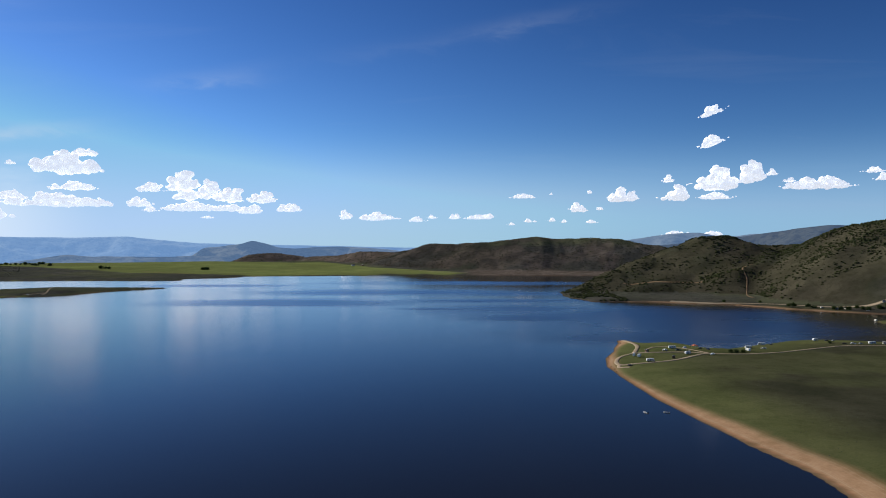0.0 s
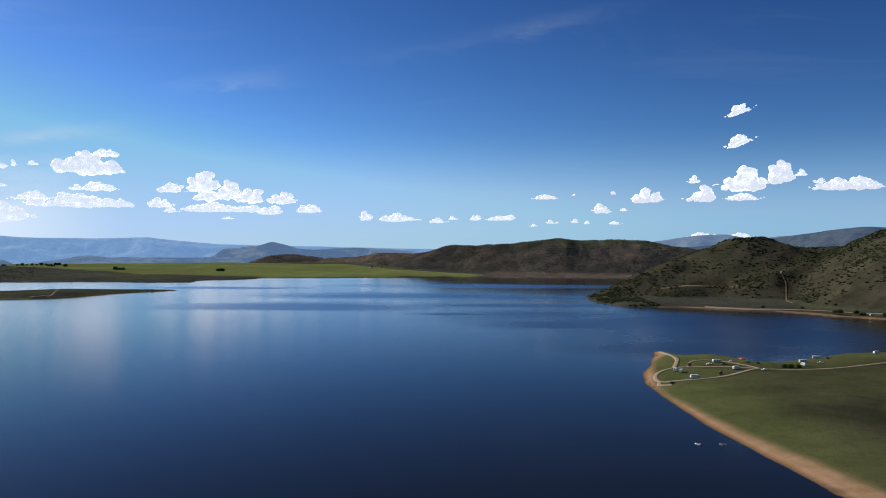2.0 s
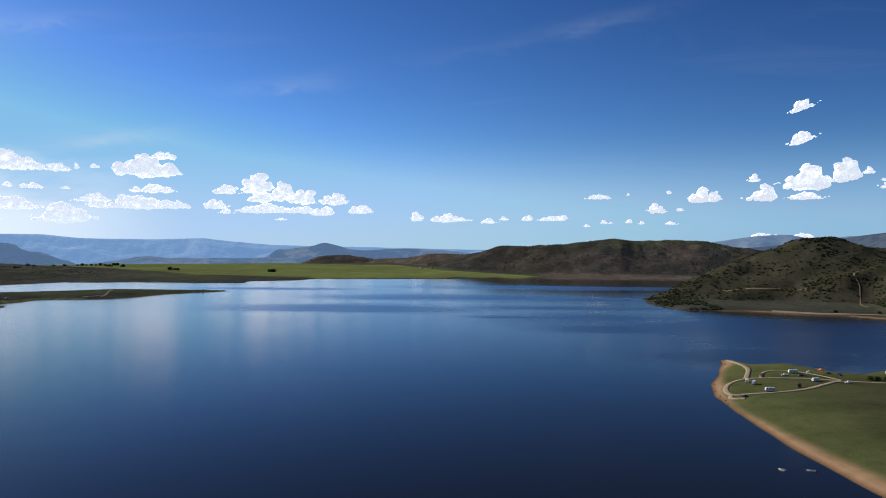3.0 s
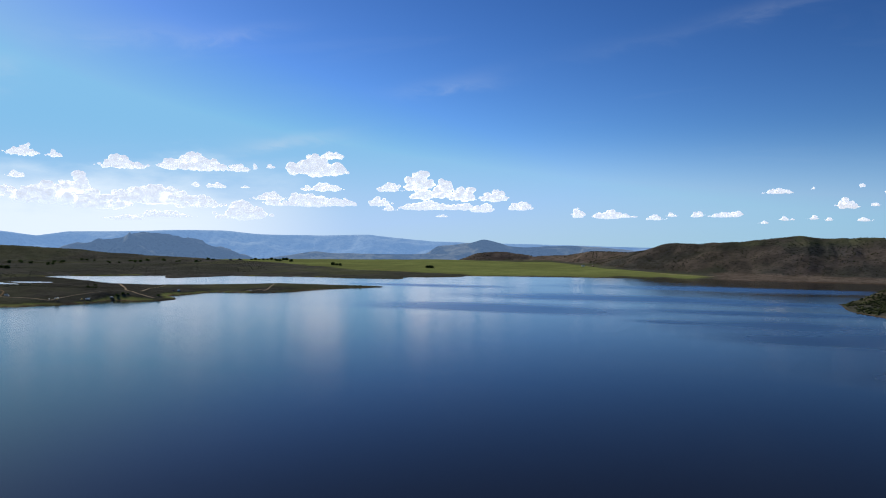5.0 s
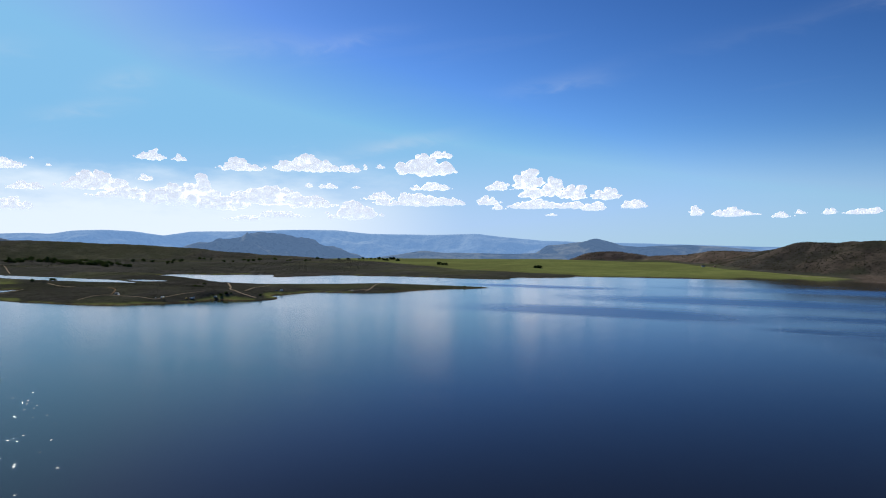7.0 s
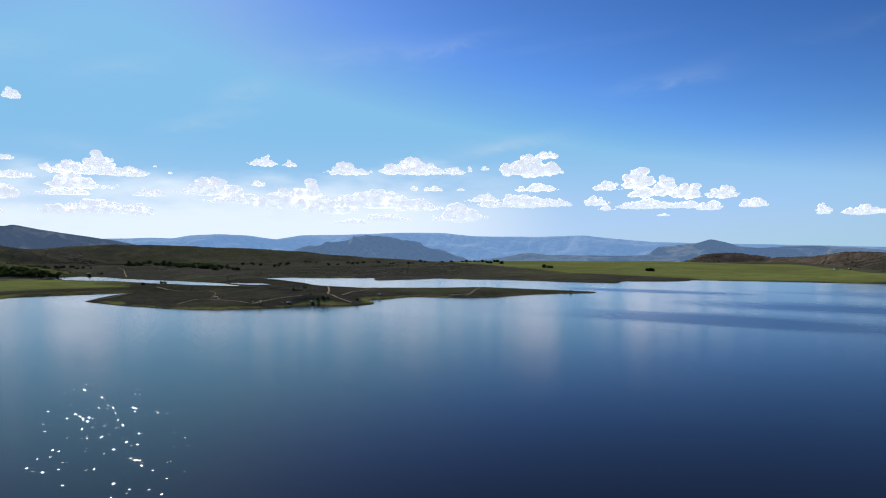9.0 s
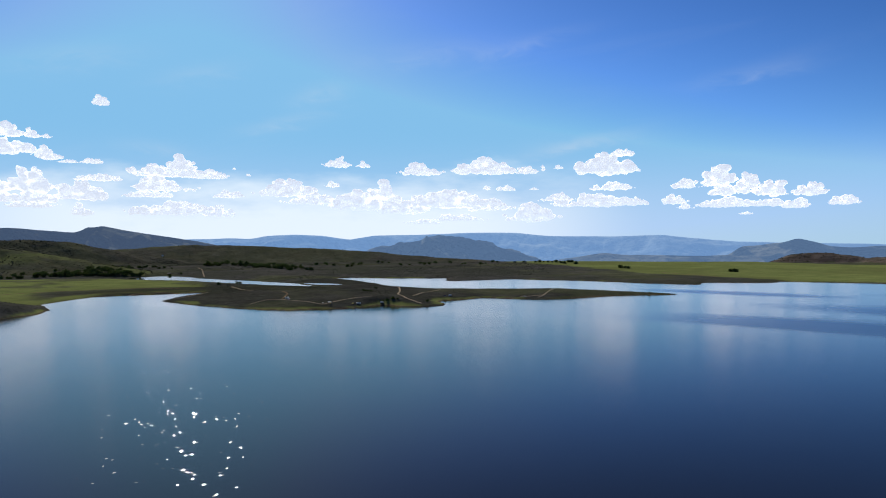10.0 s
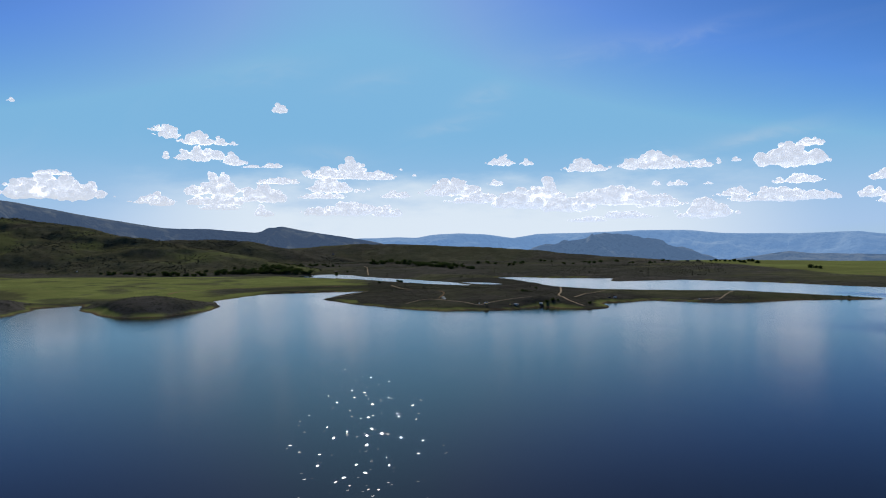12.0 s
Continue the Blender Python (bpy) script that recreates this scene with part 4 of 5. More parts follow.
track([(300, 985), (330, 968), (351, 958), (374, 952), (400, 938), (425, 924), (450, 908), (478, 893), (510, 870), (540, 850), (600, 830)], 5.5, PALE_DIRT, "pale gravel road along the far shore")
track([(476, 1146), (453, 1128), (448, 1100), (436, 1070), (427, 1047), (424, 1020)], 1.8, DIRT, "faint trail climbing the scrub hill")
track([(-784, 776), (-792, 806), (-783, 815), (-752, 818), (-733, 824), (-711, 824), (-713, 842), (-715, 873), (-704, 899)], 1.9, PALE_DIRT, "pale dirt track across the sage peninsula")
track([(-868, 890), (-820, 860), (-780, 820)], 1.4, DIRT, "faint dirt track over the sage peninsula")
track([(-865, 1117), (-800, 1050), (-740, 985), (-714, 955), (-690, 938), (-672, 924), (-648, 914), (-634, 912)], 2.4, PALE_DIRT, "pale dirt track crossing the neck of the peninsula")
track([(-694, 961), (-718, 1004), (-732, 1034), (-765, 1101)], 2.0, PALE_DIRT, "dirt track towards the spit")
track([(-1073, 949), (-1010, 925), (-954, 904)], 2.6, PALE_DIRT, "pale dirt track by the ponds")
track([(-611, 1169), (-597, 1130), (-584, 1098), (-582, 1082)], 2.2, PALE_DIRT, "dirt boat track running down to the water")
track([(-584, 1100), (-594, 1086), (-606, 1076)], 2.4, PALE_DIRT, "sandy landing beside the boat track")
track([(-953, 760), (-947, 777), (-970, 817), (-1015, 868)], 1.8, PALE_DIRT, "sandy path round the bay shore")
track([(-1779, 1329), (-1650, 1260), (-1553, 1200), (-1454, 1141)], 2.2, PALE_DIRT, "pale track across the far sage flat")
track([(-1045, 720), (-1062, 750), (-1085, 795), (-1072, 832), (-1030, 868)], 2.0, DIRT, "narrow path along the bay meadow")
track([(-1123, 612), (-1160, 636), (-1180, 660), (-1192, 715), (-1190, 785), (-1169, 831), (-1110, 880)], 3.0, DIRT, "worn track between the meadow and the bare shore")
track([(60, 1790), (20, 1800), (-30, 1830), (-60, 1880)], 3.0, PALE_DIRT, "pale road at the foot of the far hill")
track([(-560, 1690), (-640, 1720), (-700, 1745)], 2.5, DIRT, "faint track along the meadow edge")


# ---- brush on the slopes ----
def scatter(name, label, count, box, keep, size, mat, seed, squash=0.75, inland=3.0):
    """Many small rough shrubs on the ground inside a box of the plan; keep(x, y, zones) gives the chance of each."""
    rng = np.random.RandomState(seed)
    x, y = rng.uniform(box[0], box[1], count * 6), rng.uniform(box[2], box[3], count * 6)
    zones = land(x, y)
    ok = (rng.uniform(0, 1, len(x)) < keep(x, y, zones)) & (zones[6] > inland) & (zones[0] > 0.3)
    x, y, z = x[ok][:count], y[ok][:count], zones[0][ok][:count]
    m = len(x)
    sz = size[0] + (size[1] - size[0]) * rng.power(0.6, m)
    jig = rng.uniform(0.62, 1.25, (m, len(LUMP), 1))
    shape = LUMP[None] * jig * sz[:, None, None] * np.array([1, 1, squash])
    V = shape + np.stack([x, y, z + sz * 0.35], 1)[:, None, :]
    F = LUMP_F[None] + (np.arange(m) * len(LUMP))[:, None, None]
    ob = mesh_object(name, V.reshape(-1, 3), F.reshape(-1, 3), [mat], smooth_shade=False)
    return tagged(ob, label, "shrubs", kind="stuff")


def patchy(x, y, lo, hi, size=90, seed=7):
    return smooth(fbm(x, y, size, 4, seed), lo, hi)


def draws(x, y, lo, hi, size=170):
    """High where the slope is hollowed by gullies."""
    return smooth(np.abs(fbm(x + 30 * fbm(x, y, 90, 2, 77), y, size, 5, 41)), lo, hi)


scatter("hill_brush", "dark juniper and oak brush dotted over the hill", 15000, (170, 900, 960, 1420),
        lambda x, y, q: (q[5] == 1) * (0.05 + 0.6 * patchy(x, y, 0.05, 0.3, 45) * (0.35 + 0.65 * draws(x, y, 0.05, 0.3)) + 0.35 * patchy(x, y, 0.0, 0.25, 26, 3) * (0.3 + 0.7 * smooth(x, 470, 540)) + 0.5 * smooth(q[0], 68, 88) * patchy(x, y, -0.2, 0.2, 30, 3)) + (x < 250) * (y < 1230) * 0.55 * patchy(x, y, -0.25, 0.1, 35), (0.6, 2.2), SHRUB, 11, 0.6)
scatter("hill_brush", "dark brush speckling the long brown hill", 9000, (-250, 800, 1730, 2250), lambda x, y, q: np.isin(q[5], (2, 3)) * (0.2 + 0.5 * patchy(x, y, -0.05, 0.3, 40, 9) + 0.3 * draws(x, y, 0.1, 0.35)), (0.5, 1.6), SHRUB, 12, 0.6)
scatter("hill_brush", "dark brush along the reddish hills", 1800, (-800, -100, 2250, 2700), lambda x, y, q: (q[5] == 3) * (0.2 + 0.8 * patchy(x, y, -0.05, 0.3, 110, 9)), (0.7, 1.8), SHRUB, 13)
scatter("hill_brush", "dark oak brush on the green hillside", 12000, (-2600, -1400, 100, 1500), lambda x, y, q: np.isin(q[5], (5, 6)) * (0.03 + 0.6 * patchy(x, y, 0.02, 0.3, 100, 17) + 0.6 * draws(x, y, 0.12, 0.4) * patchy(x, y, -0.2, 0.2, 60, 4)), (0.6, 1.9), SAGE, 14, 0.7)
scatter("sagebrush", "grey-green sagebrush on the peninsula", 9000, (-1150, -450, 740, 1330), lambda x, y, q: (q[1] < 0.5) * (q[2] < 0.3) * 1.0, (0.25, 0.6), SAGE, 15)
scatter("sagebrush", "sagebrush over the far flats and slopes", 16000, (-2700, -900, 900, 2200), lambda x, y, q: (q[1] < 0.4) * (0.15 + 0.85 * patchy(x, y, -0.1, 0.3, 150, 27)), (0.4, 1.2), SAGE, 16)
scatter("sagebrush", "low brush on the small bluff", 700, (-1120, -850, 380, 640), lambda x, y, q: (q[1] < 0.4) * 1.0, (0.3, 0.8), SAGE, 18)
scatter("weeds", "tufts of weeds in the grass of the point", 700, (115, 420, 230, 620), lambda x, y, q: (q[2] < 0.1) * (0.1 + 0.9 * patchy(x, y, 0.0, 0.35, 40, 33)), (0.1, 0.3), SAGE, 19)
scatter("rocks", "dark brown rocks along the tip of the point", 260, (95, 160, 455, 615), lambda x, y, q: (q[6] < 2.5) * 1.0, (0.15, 0.55), ROCK, 20, 0.6, 0.1)


# ---- building blocks for things ----
def part(name, bm, mat, parent, label=""):
    me = bpy.data.meshes.new(name)
    bm.to_mesh(me)
    bm.free()
    me.materials.append(mat)
    ob = new(name, me)
    ob.parent = parent
    return tagged(ob, label) if label else ob


def box(size, at, bevel=0.05, bm=None, taper=(1, 1), shift=0.0, segments=2):
    """A rounded box; taper shrinks its top, shift slides its top along x."""
    bm = bm or bmesh.new()
    made = bmesh.ops.create_cube(bm, size=1.0)["verts"]
    for v in made:
        k = v.co.z > 0
        v.co = Vector((v.co.x * size[0] * (taper[0] if k else 1) + (shift if k else 0), v.co.y * size[1] * (taper[1] if k else 1), v.co.z * size[2])) + Vector(at)
    if bevel:
        edges = list({e for v in made for e in v.link_edges})
        bmesh.ops.bevel(bm, geom=edges, offset=bevel, segments=segments, affect="EDGES", profile=0.5)
    return bm


def rod(a, b, r1, r2=None, sides=8, bm=None):
    """A tapered round bar from a to b."""
    bm = bm or bmesh.new()
    a, b = Vector(a), Vector(b)
    turn = (b - a).to_track_quat("Z", "Y").to_matrix().to_4x4()
    bmesh.ops.create_cone(bm, cap_ends=True, segments=sides, radius1=r1, radius2=r1 if r2 is None else r2, depth=(b - a).length, matrix=Matrix.Translation((a + b) / 2) @ turn)
    return bm


def wheel(parent, x, y, r=0.36, w=0.24):
    tyre = part("wheel", rod((x, y - w / 2, r), (x, y + w / 2, r), r, sides=16), RUBBER, parent)
    side = 1 if y > 0 else -1
    part("rim", rod((x, y + side * w * 0.35, r), (x, y + side * (w / 2 + 0.015), r), r * 0.58, r * 0.5, sides=12), METAL, tyre, "dull metal rim")
    return tyre


def set_down(thing, x, y, turn=0.0, sink=0.04, size=1.0):
    thing.matrix_basis = pose(x, y, ground_z(x, y) - sink, 0, 0, turn) @ Matrix.Scale(size, 4)
    return thing


def again(thing, x, y, turn=0.0, label="", sink=0.04):
    ob = copy_thing(thing, pose(x, y, ground_z(x, y) - sink, 0, 0, turn))
    return tagged(ob, label) if label else ob


def travel_trailer(length, mat, stripe, label, bulge=0.5):
    t = new("travel_trailer")
    part("body", box((length, 2.45, 2.3), (0, 0, 1.75), 0.22, taper=(0.95, 0.97), segments=3), mat, t)
    part("roof_cap", box((length * 0.9, 2.2, 0.12), (0, 0, 2.94), 0.04), WHITE, t, "white roof skin")
    part("air_conditioner", box((0.9, 0.8, 0.26), (0.4, 0, 3.1), 0.08), CREAM, t, "cream roof air conditioner")
    for side in (1, -1):
        part("stripe", box((length * 0.93, 0.02, 0.26), (0, side * 1.225, 1.25), 0.004), stripe, t, "coloured side stripe")
        for x in (-length * 0.3, 0.1, length * 0.3):
            w = part("window", box((0.95, 0.03, 0.6), (x, side * 1.215, 2.0), 0.01), GLASS, t, "dark window")
            part("frame", box((1.05, 0.02, 0.7), (x, side * 1.208, 2.0), 0.01), METAL, w)
        for x in (-0.42, 0.42):
            wheel(t, x - 0.3, side * 1.05)
    d = part("door", box((0.72, 0.04, 1.85), (length * 0.17, -1.22, 1.62), 0.01), WHITE, t, "white entry door")
    part("handle", box((0.08, 0.05, 0.14), (length * 0.17 - 0.27, -1.25, 1.6), 0.01), BLACK, d)
    part("window", box((0.03, 1.5, 0.6), (length * 0.49, 0, 2.1), 0.01), GLASS, t, "dark front window")
    part("hitch", rod((length / 2 - 0.1, 0.4, 0.5), (length / 2 + 1.2, 0, 0.48), 0.06, bm=rod((length / 2 - 0.1, -0.4, 0.5), (length / 2 + 1.2, 0, 0.48), 0.06)), BLACK, t, "black tow hitch")
    part("awning", rod((-length * 0.35, -1.3, 2.75), (length * 0.35, -1.3, 2.75), 0.09), CREAM, t, "rolled awning")
    part("step", box((0.7, 0.35, 0.06), (length * 0.17, -1.42, 0.35), 0.01), GREY, t)
    return tagged(t, label, "camper trailer", group="campers on the point")


def motorhome(label):
    t = new("motorhome")
    part("body", box((6.4, 2.4, 2.35), (-0.6, 0, 1.85), 0.2, taper=(0.97, 0.97), segments=3), WHITE, t)
    part("cab", box((2.2, 2.1, 1.35), (3.0, 0, 1.15), 0.22, taper=(0.8, 0.9), shift=-0.2), WHITE, t)
    part("overhang", box((1.7, 2.35, 0.95), (2.8, 0, 2.5), 0.3, taper=(0.85, 0.95), shift=-0.1, segments=3), WHITE, t)
    part("windscreen", box((0.06, 1.8, 0.62), (3.75, 0, 1.62), 0.01, shift=-0.25), GLASS, t, "dark windscreen")
    for side in (1, -1):
        part("stripe", box((6.0, 0.02, 0.3), (-0.6, side * 1.2, 1.3), 0.004), BROWN, t, "brown side stripe")
        for x in (-2.7, -0.7, 1.1):
            part("window", box((1.0, 0.03, 0.62), (x, side * 1.19, 2.15), 0.01), GLASS, t, "dark window")
        part("window", box((0.8, 0.03, 0.5), (3.0, side * 0.99, 1.58), 0.01), GLASS, t, "dark cab window")
        for x in (-2.4, 2.9):
            wheel(t, x, side * 0.98, 0.42)
        part("headlight", box((0.06, 0.32, 0.2), (4.02, side * 0.72, 0.95), 0.02), METAL, t)
    part("door", box((0.68, 0.04, 1.9), (0.2, -1.2, 1.72), 0.01), CREAM, t)
    part("air_conditioner", box((0.9, 0.8, 0.26), (-0.8, 0, 3.12), 0.08), CREAM, t)
    part("bumper", box((0.18, 2.1, 0.25), (4.08, 0, 0.62), 0.05), GREY, t)
    return tagged(t, label, "motorhome", group="campers on the point")


def pickup(mat, label, group="vehicles on the point"):
    t = new("pickup_truck")
    part("body", box((5.5, 1.95, 0.62), (0, 0, 0.82), 0.12, segments=3), mat, t)
    part("cab", box((2.5, 1.8, 0.72), (0.25, 0, 1.45), 0.16, taper=(0.72, 0.86), shift=-0.05), mat, t)
    part("truck_bed", box((1.75, 1.55, 0.1), (-1.75, 0, 1.1), 0.02), BLACK, t, "black open load bed")
    part("windscreen", box((0.05, 1.5, 0.5), (1.28, 0, 1.45), 0.01, shift=-0.3), GLASS, t)
    part("rear_window", box((0.05, 1.4, 0.42), (-0.82, 0, 1.48), 0.01, shift=0.18), GLASS, t)
    for side in (1, -1):
        part("window", box((1.75, 0.04, 0.42), (0.22, side * 0.86, 1.5), 0.01, taper=(0.82, 1)), GLASS, t)
        part("headlight", box((0.08, 0.36, 0.2), (2.72, side * 0.7, 0.95), 0.03), METAL, t)
        for x in (-1.75, 1.75):
            wheel(t, x, side * 0.85, 0.4)
    part("bumper", box((0.2, 1.9, 0.22), (2.78, 0, 0.6), 0.05), METAL, t)
    return tagged(t, label, "pickup truck", group=group)


def car(mat, label, group="vehicles on the point"):
    t = new("car")
    part("body", box((4.5, 1.8, 0.62), (0, 0, 0.68), 0.16, segments=3), mat, t)
    part("cabin", box((2.9, 1.66, 0.66), (-0.3, 0, 1.27), 0.18, taper=(0.7, 0.84), segments=3), mat, t)
    part("windscreen", box((0.05, 1.4, 0.48), (0.98, 0, 1.27), 0.01, shift=-0.35), GLASS, t)
    part("rear_window", box((0.05, 1.35, 0.42), (-1.58, 0, 1.3), 0.01, shift=0.3), GLASS, t)
    for side in (1, -1):
        part("window", box((2.2, 0.04, 0.4), (-0.3, side * 0.79, 1.3), 0.01, taper=(0.75, 1)), GLASS, t)
        part("headlight", box((0.08, 0.34, 0.16), (2.2, side * 0.62, 0.78), 0.03), METAL, t)
        for x in (-1.4, 1.4):
            wheel(t, x, side * 0.8, 0.34, 0.22)
    return tagged(t, label, "car", group=group)


def canopy(mat, label):
    t = new("canopy_tent")
    bm = bmesh.new()
    c = [bm.verts.new(p) for p in ((-1.6, -1.6, 2.1), (1.6, -1.6, 2.1), (1.6, 1.6, 2.1), (-1.6, 1.6, 2.1), (0, 0, 3.0), (-1.6, -1.6, 1.85), (1.6, -1.6, 1.85), (1.6, 1.6, 1.85), (-1.6, 1.6, 1.85))]
    for i in range(4):
        bm.faces.new((c[i], c[(i + 1) % 4], c[4]))
        bm.faces.new((c[5 + i], c[5 + (i + 1) % 4], c[(i + 1) % 4], c[i]))
    part("roof_cloth", bm, mat, t)
    for x in (-1.55, 1.55):
        for y in (-1.55, 1.55):
            part("pole", rod((x, y, 0), (x, y, 2.1), 0.03), METAL, t)
    return tagged(t, label, "tent", group="tents on the shore")


def dome_tent(mat, label):
    t = new("dome_tent")
    bm = bmesh.new()
    bmesh.ops.create_uvsphere(bm, u_segments=12, v_segments=8, radius=1.5)
    bmesh.ops.delete(bm, geom=[v for v in bm.verts if v.co.z < -0.05], context="VERTS")
    for v in bm.verts:
        k = 0.88 + 0.12 * math.cos(4 * math.atan2(v.co.y, v.co.x))
        v.co = Vector((v.co.x * 1.25 * k, v.co.y * k, v.co.z * 0.95))
    part("cloth", bm, mat, t)
    part("door", box((0.05, 0.9, 0.9), (1.5, 0, 0.5), 0.02, shift=-0.35), GREY, t)
    for s in (1, -1):
        part("pole", rod((-1.7, s * 1.1, 0), (0, 0, 1.46), 0.02, bm=rod((1.7, s * 1.1, 0), (0, 0, 1.46), 0.02)), METAL, t)
    return tagged(t, label, "tent", group="tents on the shore")


def hut(mat, label, w=2.6, d=2.4, h=2.4):
    t = new("hut")
    part("wall", box((w, d, h), (0, 0, h / 2), 0.03), mat, t)
    bm = bmesh.new()
    o = 0.3
    v = [bm.verts.new(p) for p in ((-w / 2 - o, -d / 2 - o, h - 0.1), (w / 2 + o, -d / 2 - o, h - 0.1), (w / 2 + o, 0, h + 0.75), (-w / 2 - o, 0, h + 0.75), (-w / 2 - o, d / 2 + o, h - 0.1), (w / 2 + o, d / 2 + o, h - 0.1))]
    bm.faces.new((v[0], v[1], v[2], v[3]))
    bm.faces.new((v[3], v[2], v[5], v[4]))
    bm.faces.new((v[0], v[3], v[4]))
    bm.faces.new((v[1], v[5], v[2]))
    bmesh.ops.solidify(bm, geom=list(bm.faces), thickness=0.1)
    part("roof", bm, ROOF, t, "grey sheet roof")
    part("door", box((0.85, 0.05, 1.95), (0, -d / 2 - 0.02, 1.0), 0.01), GREY, t)
    part("window", box((0.05, 0.7, 0.5), (w / 2 + 0.02, 0, 1.6), 0.01), GLASS, t)
    return tagged(t, label, "hut")


def house(w, d, h, mat, label, pitch=2.2):
    t = new("house")
    part("wall", box((w, d, h), (0, 0, h / 2 - 0.3), 0.02), mat, t)
    bm = bmesh.new()
    v = [bm.verts.new(p) for p in ((-w / 2 - 0.5, -d / 2 - 0.5, h - 0.6), (w / 2 + 0.5, -d / 2 - 0.5, h - 0.6), (w / 2 + 0.5, 0, h + pitch), (-w / 2 - 0.5, 0, h + pitch), (-w / 2 - 0.5, d / 2 + 0.5, h - 0.6), (w / 2 + 0.5, d / 2 + 0.5, h - 0.6))]
    for q in ((0, 1, 2, 3), (3, 2, 5, 4), (0, 3, 4), (1, 5, 2)):
        bm.faces.new([v[i] for i in q])
    bmesh.ops.solidify(bm, geom=list(bm.faces), thickness=0.2)
    roof = part("roof", bm, ROOF, t, "grey pitched roof")
    part("chimney", box((0.7, 0.7, 1.8), (w * 0.25, 0, h + pitch), 0.03), ROCK, roof)
    for x in (-w * 0.3, w * 0.3):
        for s in (1, -1):
            p = part("window", box((1.3, 0.08, 1.2), (x, s * (d / 2 + 0.01), h * 0.5), 0.01), GLASS, t)
            part("frame", box((1.5, 0.05, 1.4), (x, s * (d / 2 + 0.005), h * 0.5), 0.01), WHITE, p)
    part("door", box((1.0, 0.08, 2.05), (0, -d / 2 - 0.02, 1.0), 0.01), BROWN, t)
    return tagged(t, label, "house", group="buildings beyond the lake")


def motor_boat(label):
    t = new("motor_boat")
    bm = bmesh.new()
    rings = []
    for x, half, keel in ((-2.4, 0.95, -0.15), (-0.8, 1.05, -0.22), (0.8, 0.9, -0.2), (1.9, 0.5, -0.08), (2.7, 0.06, 0.25)):
        rings.append([bm.verts.new(p) for p in ((x, -half, 0.65), (x, -half * 0.8, 0.1), (x, 0, keel), (x, half * 0.8, 0.1), (x, half, 0.65))])
    for a, b in zip(rings, rings[1:]):
        for i in range(4):
            bm.faces.new((a[i], a[i + 1], b[i + 1], b[i]))
    bm.faces.new(rings[0])
    part("hull", bm, WHITE, t)
    part("deck", box((4.2, 1.5, 0.06), (-0.4, 0, 0.35), 0.02), CREAM, t)
    part("windscreen", box((0.05, 1.4, 0.45), (0.6, 0, 0.85), 0.01, shift=-0.15), GLASS, t)
    for x in (-1.4, -0.2):
        part("seat", box((0.5, 1.2, 0.4), (x, 0, 0.55), 0.08), NAVY, t)
    part("outboard_motor", box((0.4, 0.4, 0.9), (-2.55, 0, 0.65), 0.1), BLACK, t)
    return tagged(t, label, "boat", group="boats on the lake")


def tree(height, spread, seed, label, leaf=LEAF, low=False):
    """A broad tree: tapered trunk, limbs, and a crown of loose leaf clumps with gaps."""
    rng = np.random.RandomState(seed)
    t = new("tree")
    bm = rod((0, 0, -0.3), (rng.uniform(-0.2, 0.2), 0.1, height * 0.5), height * 0.035, height * 0.018)
    tips = []
    for i in range(7):
        a = i * 0.9 + rng.uniform(-0.3, 0.3)
        z0 = height * rng.uniform(0.22, 0.48)
        tip = Vector((math.cos(a) * spread * rng.uniform(0.25, 0.42), math.sin(a) * spread * rng.uniform(0.25, 0.42), z0 + height * rng.uniform(0.15, 0.38)))
        rod((0, 0, z0), tip, height * 0.016, height * 0.006, 6, bm)
        tips.append(tip)
    part("trunk", bm, BARK, t)
    V, F, off = [], [], 0
    for k in range(230 if low else 170):
        tip = tips[rng.randint(len(tips))] if k % 3 else Vector((0, 0, height * 0.7))
        c = np.array(tip) + rng.normal(0, 1, 3) * np.array([spread * 0.15, spread * 0.15, height * 0.11])
        if low and k % 2:
            c = np.array([rng.normal(0, spread * 0.26), rng.normal(0, spread * 0.26), height * rng.uniform(0.06, 0.55)])
        c[2] = np.clip(c[2], height * (0.05 if low else 0.18), height * 0.97)
        s = spread * rng.uniform(0.045, 0.1)
        for j in range(3):
            u, v = rng.normal(0, 1, 3), rng.normal(0, 1, 3)
            u, v = u / np.linalg.norm(u) * s, v / np.linalg.norm(v) * s * 0.8
            o = c + rng.normal(0, 0.4, 3) * s
            V += [o - u - v, o + u - v * 0.6, o + u * 0.8 + v, o - u * 0.7 + v]
            F.append([off, off + 1, off + 2, off + 3])
            off += 4
    crown = mesh_object("crown", np.array(V), np.array(F), [leaf], t)
    return tagged(t, label, "tree", group="trees round the lake")


# ---- campsite on the point ----
coach = set_down(motorhome("white motorhome with a brown stripe parked on the grass"), 135, 485, 8, size=0.68)
round_van = set_down(travel_trailer(6.2, WHITE, GREY, "white camper trailer beside the dirt loop"), 133, 505, 60, size=0.68)
again(round_van, 131, 511, 75, "white camper trailer with its awning rolled up")
big_van = set_down(travel_trailer(8.0, WHITE, NAVY, "long white travel trailer with a navy stripe"), 166, 540, 5, size=0.68)
dark_car = set_down(car(BLACK, "black car parked at the end of the loop"), 119, 474, 12, size=0.68)
truck_white = set_down(pickup(WHITE, "white pickup truck beside the long trailer"), 158, 531, 15, size=0.68)
truck_dark = set_down(pickup(NAVY, "dark blue pickup truck by the long trailer"), 167, 529, 170, size=0.68)
tagged(set_down(hut(BROWN, "small brown wooden toilet hut by the track"), 144, 526.5, 20, size=0.75), group="huts on the point")
